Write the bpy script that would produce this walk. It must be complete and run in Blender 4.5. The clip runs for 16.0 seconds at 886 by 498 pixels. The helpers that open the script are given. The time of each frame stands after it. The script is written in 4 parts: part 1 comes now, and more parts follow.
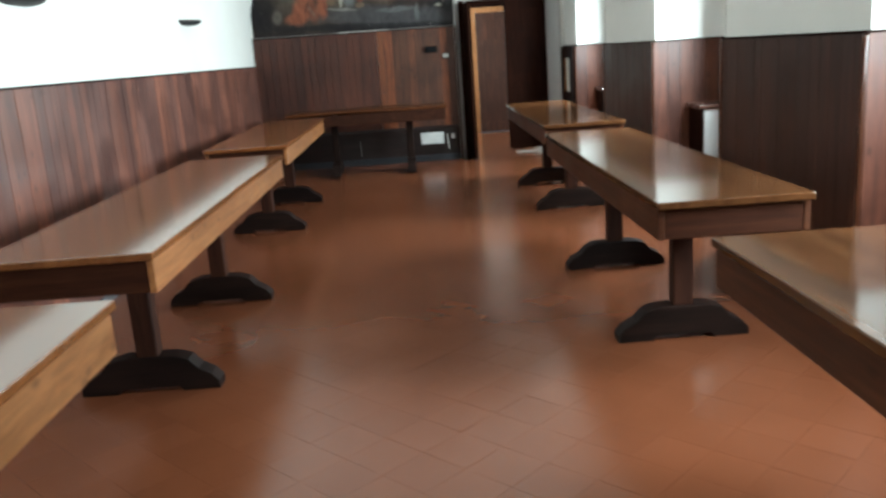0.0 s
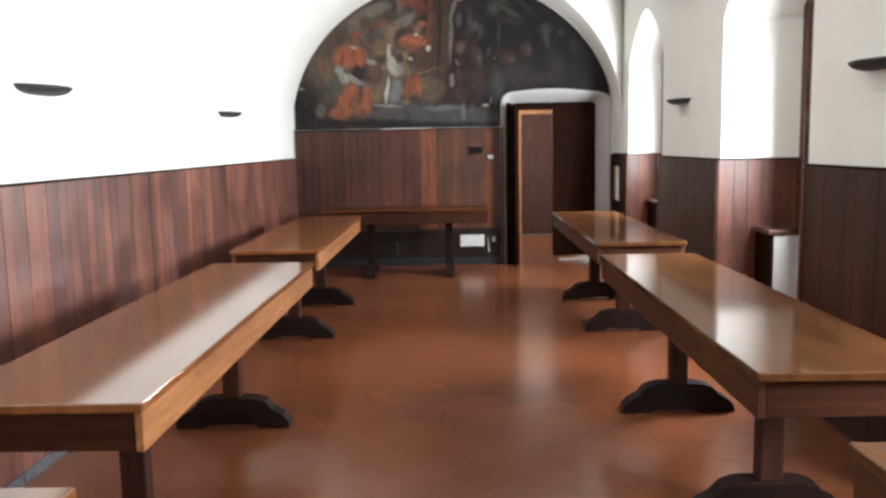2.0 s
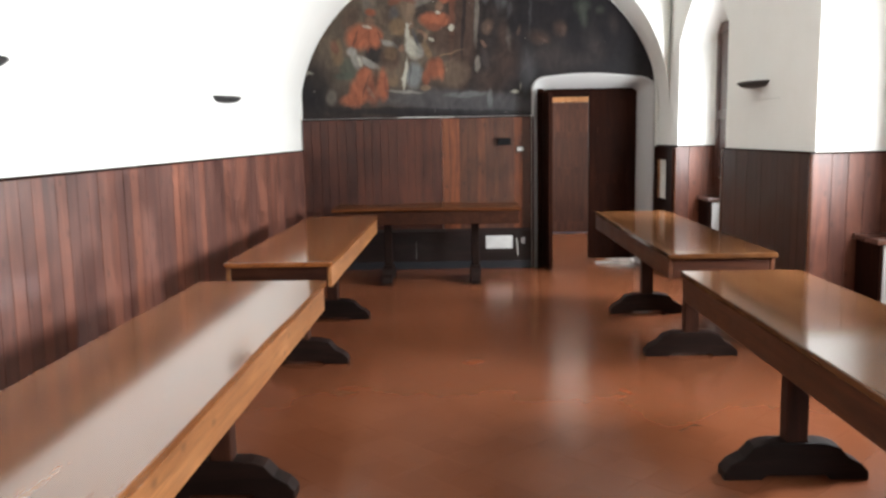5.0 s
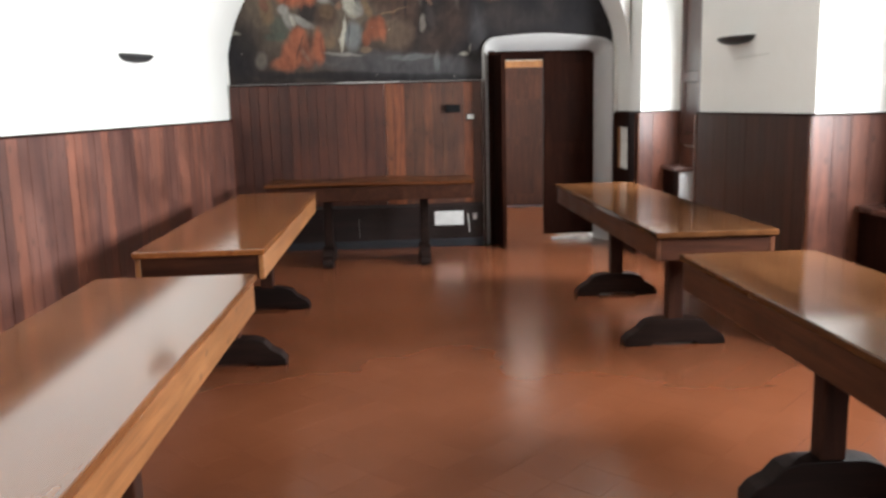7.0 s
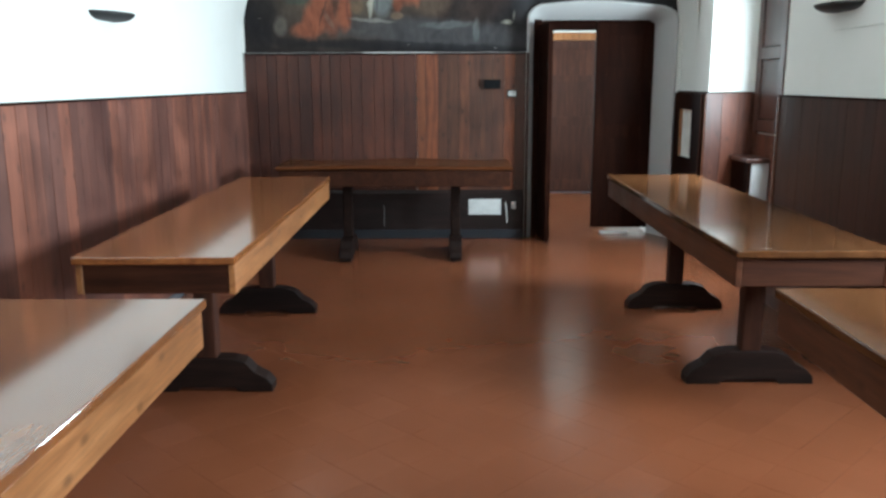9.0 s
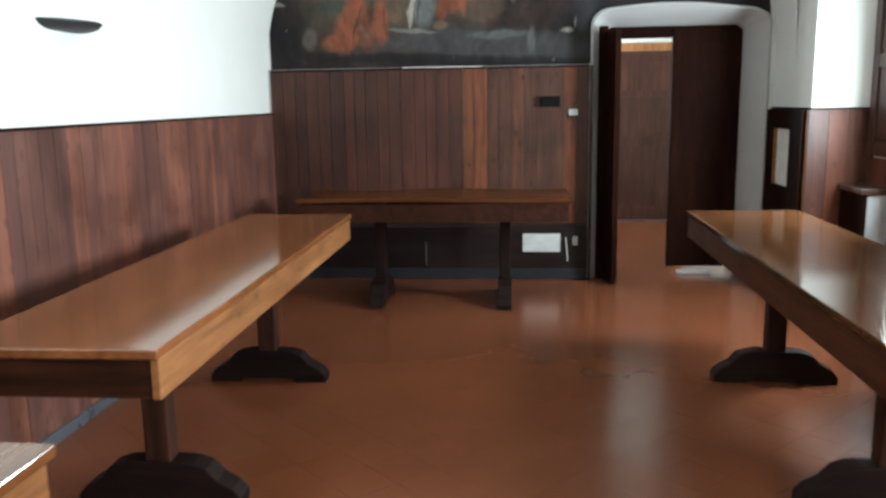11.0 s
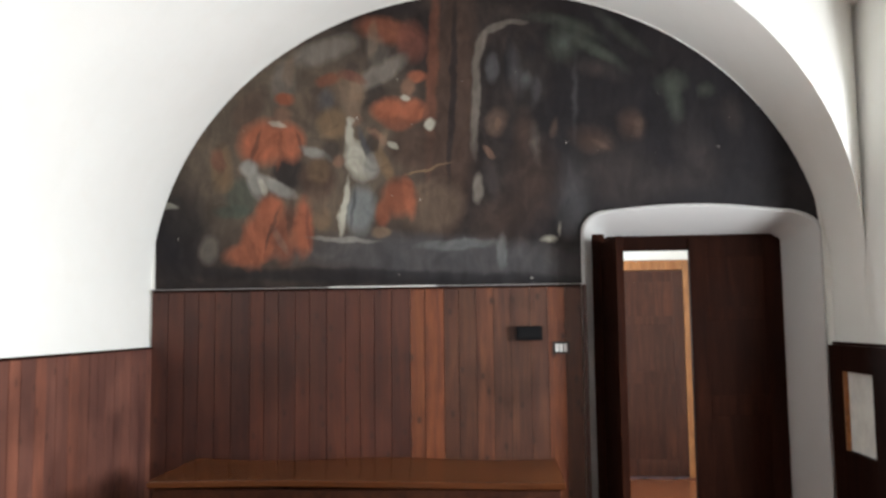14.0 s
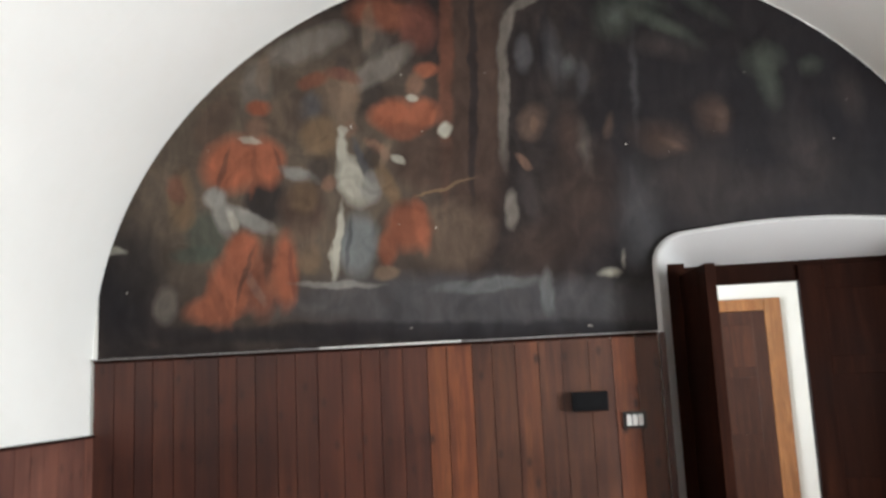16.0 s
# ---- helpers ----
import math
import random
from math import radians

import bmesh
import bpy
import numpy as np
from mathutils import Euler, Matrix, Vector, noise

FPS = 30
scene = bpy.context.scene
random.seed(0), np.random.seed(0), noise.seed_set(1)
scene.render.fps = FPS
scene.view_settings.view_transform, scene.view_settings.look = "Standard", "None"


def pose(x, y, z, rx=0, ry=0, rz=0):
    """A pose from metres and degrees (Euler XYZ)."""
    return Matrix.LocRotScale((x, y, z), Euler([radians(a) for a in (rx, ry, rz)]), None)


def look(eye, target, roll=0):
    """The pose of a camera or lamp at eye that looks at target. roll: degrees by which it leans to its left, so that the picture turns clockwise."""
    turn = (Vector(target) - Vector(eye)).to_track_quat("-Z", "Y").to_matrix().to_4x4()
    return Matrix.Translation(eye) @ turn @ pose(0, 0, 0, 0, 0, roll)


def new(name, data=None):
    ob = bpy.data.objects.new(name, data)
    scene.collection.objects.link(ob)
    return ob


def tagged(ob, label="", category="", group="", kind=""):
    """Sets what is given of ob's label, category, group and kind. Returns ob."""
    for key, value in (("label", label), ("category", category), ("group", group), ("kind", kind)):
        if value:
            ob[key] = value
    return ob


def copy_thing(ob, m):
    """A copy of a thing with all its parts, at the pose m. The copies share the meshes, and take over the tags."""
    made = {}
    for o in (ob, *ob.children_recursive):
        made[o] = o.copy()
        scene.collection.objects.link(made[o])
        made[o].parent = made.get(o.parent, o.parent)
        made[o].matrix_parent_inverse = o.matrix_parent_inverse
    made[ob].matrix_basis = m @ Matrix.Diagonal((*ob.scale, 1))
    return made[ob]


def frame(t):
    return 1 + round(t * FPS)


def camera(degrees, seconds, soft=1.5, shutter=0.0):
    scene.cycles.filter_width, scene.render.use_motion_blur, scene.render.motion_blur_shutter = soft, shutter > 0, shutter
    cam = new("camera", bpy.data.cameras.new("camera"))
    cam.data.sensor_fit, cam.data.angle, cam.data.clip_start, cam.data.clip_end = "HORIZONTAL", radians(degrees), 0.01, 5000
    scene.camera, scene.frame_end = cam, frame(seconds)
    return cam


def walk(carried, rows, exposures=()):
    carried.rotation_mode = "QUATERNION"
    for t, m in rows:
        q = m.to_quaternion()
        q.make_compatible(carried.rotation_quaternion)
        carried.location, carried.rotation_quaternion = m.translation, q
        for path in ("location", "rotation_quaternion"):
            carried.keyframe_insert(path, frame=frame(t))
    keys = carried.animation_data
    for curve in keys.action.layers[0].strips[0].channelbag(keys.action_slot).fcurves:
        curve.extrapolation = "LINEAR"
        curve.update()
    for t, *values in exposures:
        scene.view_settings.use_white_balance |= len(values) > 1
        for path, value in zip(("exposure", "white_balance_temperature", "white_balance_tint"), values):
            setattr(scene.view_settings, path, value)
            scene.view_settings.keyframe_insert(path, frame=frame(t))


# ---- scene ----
cam = camera(56.5, 16.0, soft=2.7, shutter=0.5)
PATH = [
    (0, (0.406, 0.22, 1.386), (0.437, 2.165, 0.92), -4.0),
    (0.5, (0.356, 0.365, 1.414), (0.283, 2.318, 0.989), -4.1),
    (1, (0.395, 0.528, 1.429), (0.225, 2.484, 1.048), -3.6),
    (1.5, (0.411, 0.647, 1.467), (0.292, 2.613, 1.12), -0.7),
    (2, (0.351, 0.759, 1.494), (0.317, 2.743, 1.242), -1.1),
    (2.5, (0.273, 0.871, 1.481), (0.258, 2.85, 1.187), -2.0),
    (3, (0.259, 1.049, 1.466), (0.167, 3.027, 1.19), -1.6),
    (5.5, (0.122, 1.951, 1.491), (0.107, 3.933, 1.222), -0.5),
    (6, (0.084, 2.125, 1.483), (0.224, 4.109, 1.27), -1.0),
    (6.5, (0.034, 2.301, 1.46), (0.224, 4.268, 1.154), -0.4),
    (7, (0.062, 2.502, 1.436), (0.157, 4.47, 1.096), -1.4),
    (7.5, (0.079, 2.653, 1.43), (0.109, 4.608, 1.009), -1.2),
    (8, (0.095, 2.863, 1.435), (0.125, 4.819, 1.02), -0.7),
    (8.5, (0.144, 3.132, 1.436), (0.163, 5.091, 1.032), -0.4),
    (11, (0.375, 4.386, 1.44), (0.188, 6.346, 1.084), -0.9),
    (11.5, (0.369, 4.699, 1.496), (0.236, 6.678, 1.241), -0.7),
    (12, (0.412, 4.982, 1.502), (0.28, 6.969, 1.313), -1.4),
    (12.5, (0.486, 5.275, 1.536), (0.286, 7.263, 1.443), -0.3),
    (13, (0.489, 5.588, 1.529), (0.342, 7.583, 1.523), -0.8),
    (13.5, (0.438, 5.899, 1.547), (0.316, 7.895, 1.572), -0.4),
    (14, (0.476, 6.212, 1.49), (0.326, 8.199, 1.664), -0.7),
    (14.5, (0.479, 6.507, 1.511), (0.345, 8.494, 1.696), -1.4),
    (15, (0.493, 6.829, 1.549), (0.328, 8.811, 1.763), -1.8),
    (15.5, (0.504, 7.101, 1.525), (0.25, 9.071, 1.765), -0.1),
    (16, (0.449, 7.403, 1.545), (0.21, 9.365, 1.851), -2.7),
]
walk(cam, [(t, look(eye, target, roll)) for t, eye, target, roll in PATH],
     exposures=((0, -0.3, 5900, -4), (1, -0.28, 6100, -2), (1.8, -0.05, 6400, 10), (2.5, 0, 6500, 10), (7.0, 0, 6450, 10), (8, -0.05, 5650, -3), (8.6, -0.11, 5600, -3), (11, -0.25, 5950, 0), (11.5, -0.22, 6200, -2), (12.2, -0.2, 6300, 8), (13, -0.22, 6400, 10), (14.5, -0.15, 6450, 10), (16, -0.17, 6450, 10)))

# ---------------------------------------------------------------- light
world = bpy.data.worlds.new("sky")
scene.world = world
world.use_nodes = True
wn = world.node_tree
sky = wn.nodes.new("ShaderNodeTexSky")
sky.sky_type = "NISHITA"
sky.sun_disc = False
sky.sun_elevation, sky.sun_rotation = radians(48), radians(250)
wn.nodes["Background"].inputs["Strength"].default_value = 0.12
wn.links.new(sky.outputs["Color"], wn.nodes["Background"].inputs["Color"])

sun_data = bpy.data.lights.new("sun", "SUN")
sun_data.energy, sun_data.angle, sun_data.color = 2.5, radians(0.5), (1.0, 0.95, 0.88)
sun = new("sun", sun_data)
sun.matrix_world = look((-12, -6, 16), (0, 0, 0))

# plan of the room
X0, X1 = -1.65, 2.31            # plaster faces of the long walls
Y0, Y1 = -2.6, 11.02            # plaster faces of the end walls
PANEL_H, END_H = 1.35, 1.69     # tops of the panelling
SPRING, RISE, MID, HALF = 1.70, 1.76, 0.33, 1.98
NICHES = ((8.66, 10.17), (5.39, 6.91), (2.20, 3.72), (-1.20, 0.32))
BACKS = {8.66: 2.70}            # back planes of the window niches, where not the usual one


def back_of(a):
    return BACKS.get(a, 2.90)


WIN_Z = (1.06, 2.50)


def window_lamp(name, x, y, z, w, h, watts, way, color=(0.93, 0.97, 1.0)):
    d = bpy.data.lights.new(name, "AREA")
    d.shape, d.size, d.size_y, d.energy, d.color = "RECTANGLE", w, h, watts, color
    ob = new(name, d)
    ob.matrix_world = look((x, y, z), (x + way[0], y + way[1], z + way[2]))
    return ob


LAMP_W = 158.0
for a, b in NICHES:
    window_lamp("window_daylight", back_of(a) - (0.19 if a < 8 else 0.07), a + 0.57, 1.49, 0.52, 0.84, LAMP_W, (-1, 0, 0))
window_lamp("passage_daylight", 0.30, 13.0, 1.6, 0.9, 1.1, 75.0, (1, 0, 0))


# ---------------------------------------------------------------- materials
def graph(name):
    m = bpy.data.materials.new(name)
    m.use_nodes = True
    return m, m.node_tree.nodes, m.node_tree.links, m.node_tree.nodes["Principled BSDF"]


def coords(n, l, scale, shift=True):
    tc = n.new("ShaderNodeTexCoord")
    mp = n.new("ShaderNodeMapping")
    mp.inputs["Scale"].default_value = scale
    if shift:
        info = n.new("ShaderNodeObjectInfo")
        mul = n.new("ShaderNodeMath")
        mul.operation = "MULTIPLY"
        mul.inputs[1].default_value = 37.0
        l.new(info.outputs["Random"], mul.inputs[0])
        add = n.new("ShaderNodeVectorMath")
        add.operation = "ADD"
        l.new(tc.outputs["Object"], add.inputs[0])
        l.new(mul.outputs[0], add.inputs[1])
        l.new(add.outputs[0], mp.inputs["Vector"])
    else:
        l.new(tc.outputs["Object"], mp.inputs["Vector"])
    return mp.outputs["Vector"]


def noise_tex(n, l, vec, scale, detail=4.0, rough=0.55, distort=0.0):
    t = n.new("ShaderNodeTexNoise")
    t.inputs["Scale"].default_value = scale
    t.inputs["Detail"].default_value = detail
    t.inputs["Roughness"].default_value = rough
    t.inputs["Distortion"].default_value = distort
    if vec is not None:
        l.new(vec, t.inputs["Vector"])
    return t.outputs["Fac"]


def ramp(n, l, fac, stops):
    r = n.new("ShaderNodeValToRGB")
    e = r.color_ramp.elements
    while len(e) < len(stops):
        e.new(0.5)
    for k, (p, c) in zip(e, stops):
        k.position, k.color = p, (*c, 1)
    l.new(fac, r.inputs["Fac"])
    return r.outputs["Color"]


def mix(n, l, fac, a, b, mode="MIX"):
    x = n.new("ShaderNodeMix")
    x.data_type, x.blend_type = "RGBA", mode
    for k, v in ((0, fac), (6, a), (7, b)):
        if isinstance(v, (int, float)):
            x.inputs[k].default_value = v
        elif isinstance(v, tuple):
            x.inputs[k].default_value = (*v, 1)
        else:
            l.new(v, x.inputs[k])
    return x.outputs[2]


def remap(n, l, fac, lo, hi, a=0.0, b=1.0):
    r = n.new("ShaderNodeMapRange")
    for k, v in zip((1, 2, 3, 4), (a, b, lo, hi)):
        r.inputs[k].default_value = v
    l.new(fac, r.inputs[0])
    return r.outputs[0]


def bump(n, l, bsdf, height, strength, dist):
    b = n.new("ShaderNodeBump")
    b.inputs["Strength"].default_value = strength
    b.inputs["Distance"].default_value = dist
    l.new(height, b.inputs["Height"])
    l.new(b.outputs["Normal"], bsdf.inputs["Normal"])


def wood(name, dark, mid, light, axis, rough=(0.3, 0.5), vary=0.35, coat=0.0, knots=0.0, grain=1.0, spec=0.5, relief=0.12, stain=0.5, fine=0.45):
    m, n, l, s = graph(name)
    stretch = [9.0 * grain] * 3
    stretch["xyz".index(axis)] = 0.7 * grain
    v = coords(n, l, stretch)
    g1 = noise_tex(n, l, v, 2.2, 6, 0.6, 0.8)
    g2 = noise_tex(n, l, v, 9.0, 4, 0.7, 0.2)
    col = ramp(n, l, g1, ((0.28, dark), (0.5, mid), (0.74, light)))
    col = mix(n, l, fine, col, ramp(n, l, g2, ((0.3, (0.35, 0.35, 0.35)), (0.7, (1.25, 1.2, 1.15)))), "MULTIPLY")
    # broad uneven staining, running on across boards to paint their mottled sheen too
    big = noise_tex(n, l, n.new("ShaderNodeNewGeometry").outputs["Position"], 2.6, 5, 0.6, 0.4)
    col = mix(n, l, stain, col, ramp(n, l, big, ((0.3, (0.55, 0.56, 0.6)), (0.7, (1.3, 1.27, 1.22)))), "MULTIPLY")
    if vary:
        info = n.new("ShaderNodeObjectInfo")
        tint = ramp(n, l, info.outputs["Random"], ((0.0, (1 - vary, 1 - vary * 0.95, 1 - vary * 0.75)), (0.4, (1 - vary * 0.3, 1 - vary * 0.3, 1 - vary * 0.15)), (0.75, (1 + vary * 0.4, 1 + vary * 0.2, 1)), (1.0, (1 + vary * 1.6, 1 + vary * 1.0, 1 + vary * 0.4))))
        col = mix(n, l, 1.0, col, tint, "MULTIPLY")
    if knots:
        kv = [7.5] * 3
        kv["xyz".index(axis)] = 4.2
        sep, flat = n.new("ShaderNodeSeparateXYZ"), n.new("ShaderNodeCombineXYZ")
        l.new(coords(n, l, kv), sep.inputs[0])
        l.new(sep.outputs["Y"], flat.inputs["X"])
        l.new(sep.outputs["Z"], flat.inputs["Y"])
        vo = n.new("ShaderNodeTexVoronoi")
        vo.voronoi_dimensions = "2D"
        vo.inputs["Scale"].default_value = 1.0
        l.new(flat.outputs[0], vo.inputs["Vector"])
        spot = ramp(n, l, vo.outputs["Distance"], ((0.035, (1, 1, 1)), (0.12, (0, 0, 0))))
        col = mix(n, l, mix(n, l, 1.0, spot, (knots, knots, knots), "MULTIPLY"), col, tuple(c * 0.35 for c in dark))
    l.new(col, s.inputs["Base Color"])
    l.new(remap(n, l, big, rough[0], rough[1], 0.3, 0.7), s.inputs["Roughness"])
    s.inputs["Specular IOR Level"].default_value = spec
    s.inputs["Coat Weight"].default_value = coat
    s.inputs["Coat Roughness"].default_value = 0.1
    bump(n, l, s, g2, relief, 0.002)
    return m


def plaster(name, base, scale=1.0):
    m, n, l, s = graph(name)
    v = coords(n, l, (1, 1, 1), False)
    big = noise_tex(n, l, v, 0.9 * scale, 5, 0.6)
    fine = noise_tex(n, l, v, 38 * scale, 4, 0.6)
    mid = noise_tex(n, l, v, 5 * scale, 5, 0.65)
    col = mix(n, l, remap(n, l, big, 0, 1, 0.35, 0.7), tuple(c * 0.94 for c in base), base)
    col = mix(n, l, remap(n, l, mid, 0, 0.35, 0.5, 0.85), col, tuple(c * f for c, f in zip(base, (0.9, 0.88, 0.84))))
    l.new(col, s.inputs["Base Color"])
    s.inputs["Roughness"].default_value = 0.85
    h = mix(n, l, 0.35, mid, fine)
    bump(n, l, s, h, 0.25, 0.006)
    return m


def plain(name, base, rough=0.5, metal=0.0, spot=0.12, scale=14.0):
    m, n, l, s = graph(name)
    f = noise_tex(n, l, coords(n, l, (1, 1, 1)), scale, 5, 0.6)
    col = mix(n, l, remap(n, l, f, 0, 1, 0.3, 0.7), tuple(c * (1 - spot) for c in base), tuple(min(1, c * (1 + spot)) for c in base))
    l.new(col, s.inputs["Base Color"])
    l.new(remap(n, l, f, max(0.05, rough - 0.08), min(1, rough + 0.1), 0.3, 0.7), s.inputs["Roughness"])
    s.inputs["Metallic"].default_value = metal
    bump(n, l, s, f, 0.06, 0.002)
    return m


def terracotta(name):
    m, n, l, s = graph(name)
    v = coords(n, l, (1, 1, 1), False)
    tc = n.new("ShaderNodeNewGeometry")
    info = n.new("ShaderNodeObjectInfo")
    add = n.new("ShaderNodeMath")
    add.operation = "ADD"
    l.new(info.outputs["Random"], add.inputs[0])
    l.new(tc.outputs["Random Per Island"], add.inputs[1])
    frac = n.new("ShaderNodeMath")
    frac.operation = "FRACT"
    l.new(add.outputs[0], frac.inputs[0])
    pos = tc.outputs["Position"]
    big = noise_tex(n, l, pos, 1.1, 3, 0.5)
    col = ramp(n, l, frac.outputs[0], ((0.0, (0.160, 0.0520, 0.0228)), (0.5, (0.164, 0.0537, 0.0236)), (1.0, (0.171, 0.0564, 0.0251))))
    col = mix(n, l, 0.55, col, ramp(n, l, big, ((0.25, (0.74, 0.68, 0.62)), (0.75, (1.2, 1.2, 1.2)))), "MULTIPLY")
    l.new(col, s.inputs["Base Color"])
    l.new(remap(n, l, big, 0.17, 0.26, 0.3, 0.7), s.inputs["Roughness"])
    return m


M_WALL = plaster("white_limewash", (0.80, 0.795, 0.755))
M_VAULT = plaster("vault_limewash", (0.80, 0.795, 0.755))
# White plaster greyed: shade on the splay's soffit is put into the base.
M_JAMB = plaster("dimmed_white_plaster", (0.41, 0.405, 0.395))
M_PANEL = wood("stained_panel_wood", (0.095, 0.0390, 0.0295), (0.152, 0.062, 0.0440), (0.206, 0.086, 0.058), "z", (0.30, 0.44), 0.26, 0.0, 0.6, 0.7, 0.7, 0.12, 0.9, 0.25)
# End boards: redder wood, base also darkened for the dimmer light there.
M_PANEL_N = wood("shaded_red_end_panel_wood", (0.036, 0.0105, 0.0066), (0.054, 0.0163, 0.0094), (0.076, 0.025, 0.0136), "z", (0.4, 0.58), 0.24, 0.0, 0.6, 0.8, 0.4, 0.12, 0.8, 0.3)
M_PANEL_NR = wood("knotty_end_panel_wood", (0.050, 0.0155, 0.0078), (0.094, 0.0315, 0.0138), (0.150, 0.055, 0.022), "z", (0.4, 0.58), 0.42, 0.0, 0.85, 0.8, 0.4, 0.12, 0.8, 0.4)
# Piers turn from the windows; their shade is put into this darker base.
M_PANEL_E = wood("shaded_panel_wood", (0.026, 0.0105, 0.0075), (0.042, 0.0165, 0.0110), (0.062, 0.024, 0.0150), "z", (0.36, 0.5), 0.14, 0.0, 0.4, 0.8, 0.35, 0.12, 0.7, 0.25)
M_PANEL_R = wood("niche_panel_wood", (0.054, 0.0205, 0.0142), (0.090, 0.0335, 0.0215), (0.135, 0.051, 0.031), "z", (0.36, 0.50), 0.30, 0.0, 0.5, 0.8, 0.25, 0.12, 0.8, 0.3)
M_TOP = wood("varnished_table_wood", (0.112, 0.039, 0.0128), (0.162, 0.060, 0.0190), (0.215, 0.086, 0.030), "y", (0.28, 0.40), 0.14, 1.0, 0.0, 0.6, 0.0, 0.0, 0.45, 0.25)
M_TOP.node_tree.nodes["Principled BSDF"].inputs["Coat Roughness"].default_value = 0.10
M_TOP.node_tree.nodes["Principled BSDF"].inputs["Coat IOR"].default_value = 1.8
# Same top wood, darkened to offset strong lamp light on the east tables.
M_TOP_E = wood("dimmed_varnished_table_wood", (0.048, 0.0185, 0.0072), (0.078, 0.031, 0.0115), (0.115, 0.049, 0.0185), "y", (0.28, 0.40), 0.14, 0.62, 0.0, 0.6, 0.0, 0.0, 0.6, 0.25)
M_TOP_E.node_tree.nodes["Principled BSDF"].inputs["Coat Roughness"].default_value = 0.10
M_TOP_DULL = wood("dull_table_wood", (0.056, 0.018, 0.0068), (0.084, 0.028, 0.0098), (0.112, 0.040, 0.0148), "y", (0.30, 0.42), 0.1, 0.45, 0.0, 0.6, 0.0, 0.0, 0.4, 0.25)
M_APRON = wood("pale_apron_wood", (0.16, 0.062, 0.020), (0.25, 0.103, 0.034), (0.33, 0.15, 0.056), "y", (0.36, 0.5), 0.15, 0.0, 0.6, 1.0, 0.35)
# Aprons turned from the windows: redder wood, with their shade in the base.
M_APRONX = wood("shaded_end_apron_wood", (0.026, 0.0083, 0.0044), (0.043, 0.0142, 0.0068), (0.068, 0.0235, 0.0108), "x", (0.45, 0.58), 0.15, 0.0, 0.0, 1.0, 0.1)
M_APRON_RED = wood("reddish_shaded_apron_wood", (0.040, 0.0125, 0.0055), (0.067, 0.0222, 0.0092), (0.098, 0.0345, 0.0145), "y", (0.40, 0.54), 0.15, 0.0, 0.4, 1.0, 0.2)
M_LEG = wood("dark_leg_wood", (0.020, 0.0075, 0.005), (0.036, 0.0135, 0.008), (0.056, 0.021, 0.012), "z", (0.5, 0.65), 0.2, 0.0, 0.0, 1.0, 0.12)
M_FOOT = wood("dark_foot_wood", (0.008, 0.0045, 0.0036), (0.014, 0.0072, 0.0055), (0.024, 0.0115, 0.0085), "x", (0.5, 0.66), 0.2, 0.0, 0.0, 1.0, 0.10)
M_DOOR = wood("walnut_door_wood", (0.009, 0.0033, 0.0021), (0.0145, 0.0050, 0.0031), (0.023, 0.0080, 0.0045), "z", (0.5, 0.65), 0.1, 0.0, 0.0, 1.0, 0.02)
M_FAR = wood("brown_door_wood", (0.032, 0.011, 0.007), (0.055, 0.019, 0.011), (0.085, 0.031, 0.017), "z", (0.38, 0.52), 0.1, 0.0, 0.0, 1.0, 0.4)
M_OAK = wood("honey_frame_wood", (0.26, 0.105, 0.035), (0.36, 0.155, 0.055), (0.45, 0.21, 0.08), "z", (0.3, 0.45), 0.1, 0.1)
M_PLINTH = wood("black_plinth_wood", (0.009, 0.005, 0.0045), (0.015, 0.008, 0.007), (0.024, 0.013, 0.011), "x", (0.35, 0.5), 0.0, 0.0, 0.0, 1.0, 0.3)
M_BENCH = wood("dark_bench_wood", (0.028, 0.012, 0.009), (0.05, 0.021, 0.014), (0.085, 0.036, 0.024), "y", (0.22, 0.36), 0.15, 0.8)
M_POST = wood("polished_post_wood", (0.05, 0.018, 0.010), (0.08, 0.029, 0.015), (0.11, 0.042, 0.022), "z", (0.18, 0.28), 0.1, 0.5, 0.0, 0.8, 0.5, 0.0, 0.4, 0.2)
M_TILE = terracotta("terracotta_tile")
M_GROUT = plain("tile_joint", (0.148, 0.047, 0.0210), 0.5)
M_IRON = plain("black_painted_metal", (0.018, 0.017, 0.017), 0.45, 0.2)
M_BOWL = plain("grey_lamp_metal", (0.09, 0.09, 0.092), 0.5, 0.3)
M_WHITE = plain("white_enamel", (0.6, 0.6, 0.58), 0.4)
M_PAPER = plain("pale_paper", (0.66, 0.66, 0.62), 0.7)
M_DUST = plain("grey_dust", (0.22, 0.21, 0.20), 0.8)
M_STEEL = plain("brushed_steel", (0.55, 0.55, 0.55), 0.3, 0.9)
M_BLACK = plain("black_plastic", (0.004, 0.004, 0.0045), 0.7)
M_BLACK.node_tree.nodes["Principled BSDF"].inputs["Specular IOR Level"].default_value = 0.1
M_SKIRT = plain("grey_skirting", (0.075, 0.08, 0.09), 0.3, 0, 0.2, 9)
M_SLATE = plain("slate_skirting", (0.010, 0.011, 0.015), 0.6, 0, 0.2, 9)
M_STONE = plain("grey_stone", (0.42, 0.41, 0.39), 0.5, 0, 0.2, 9)


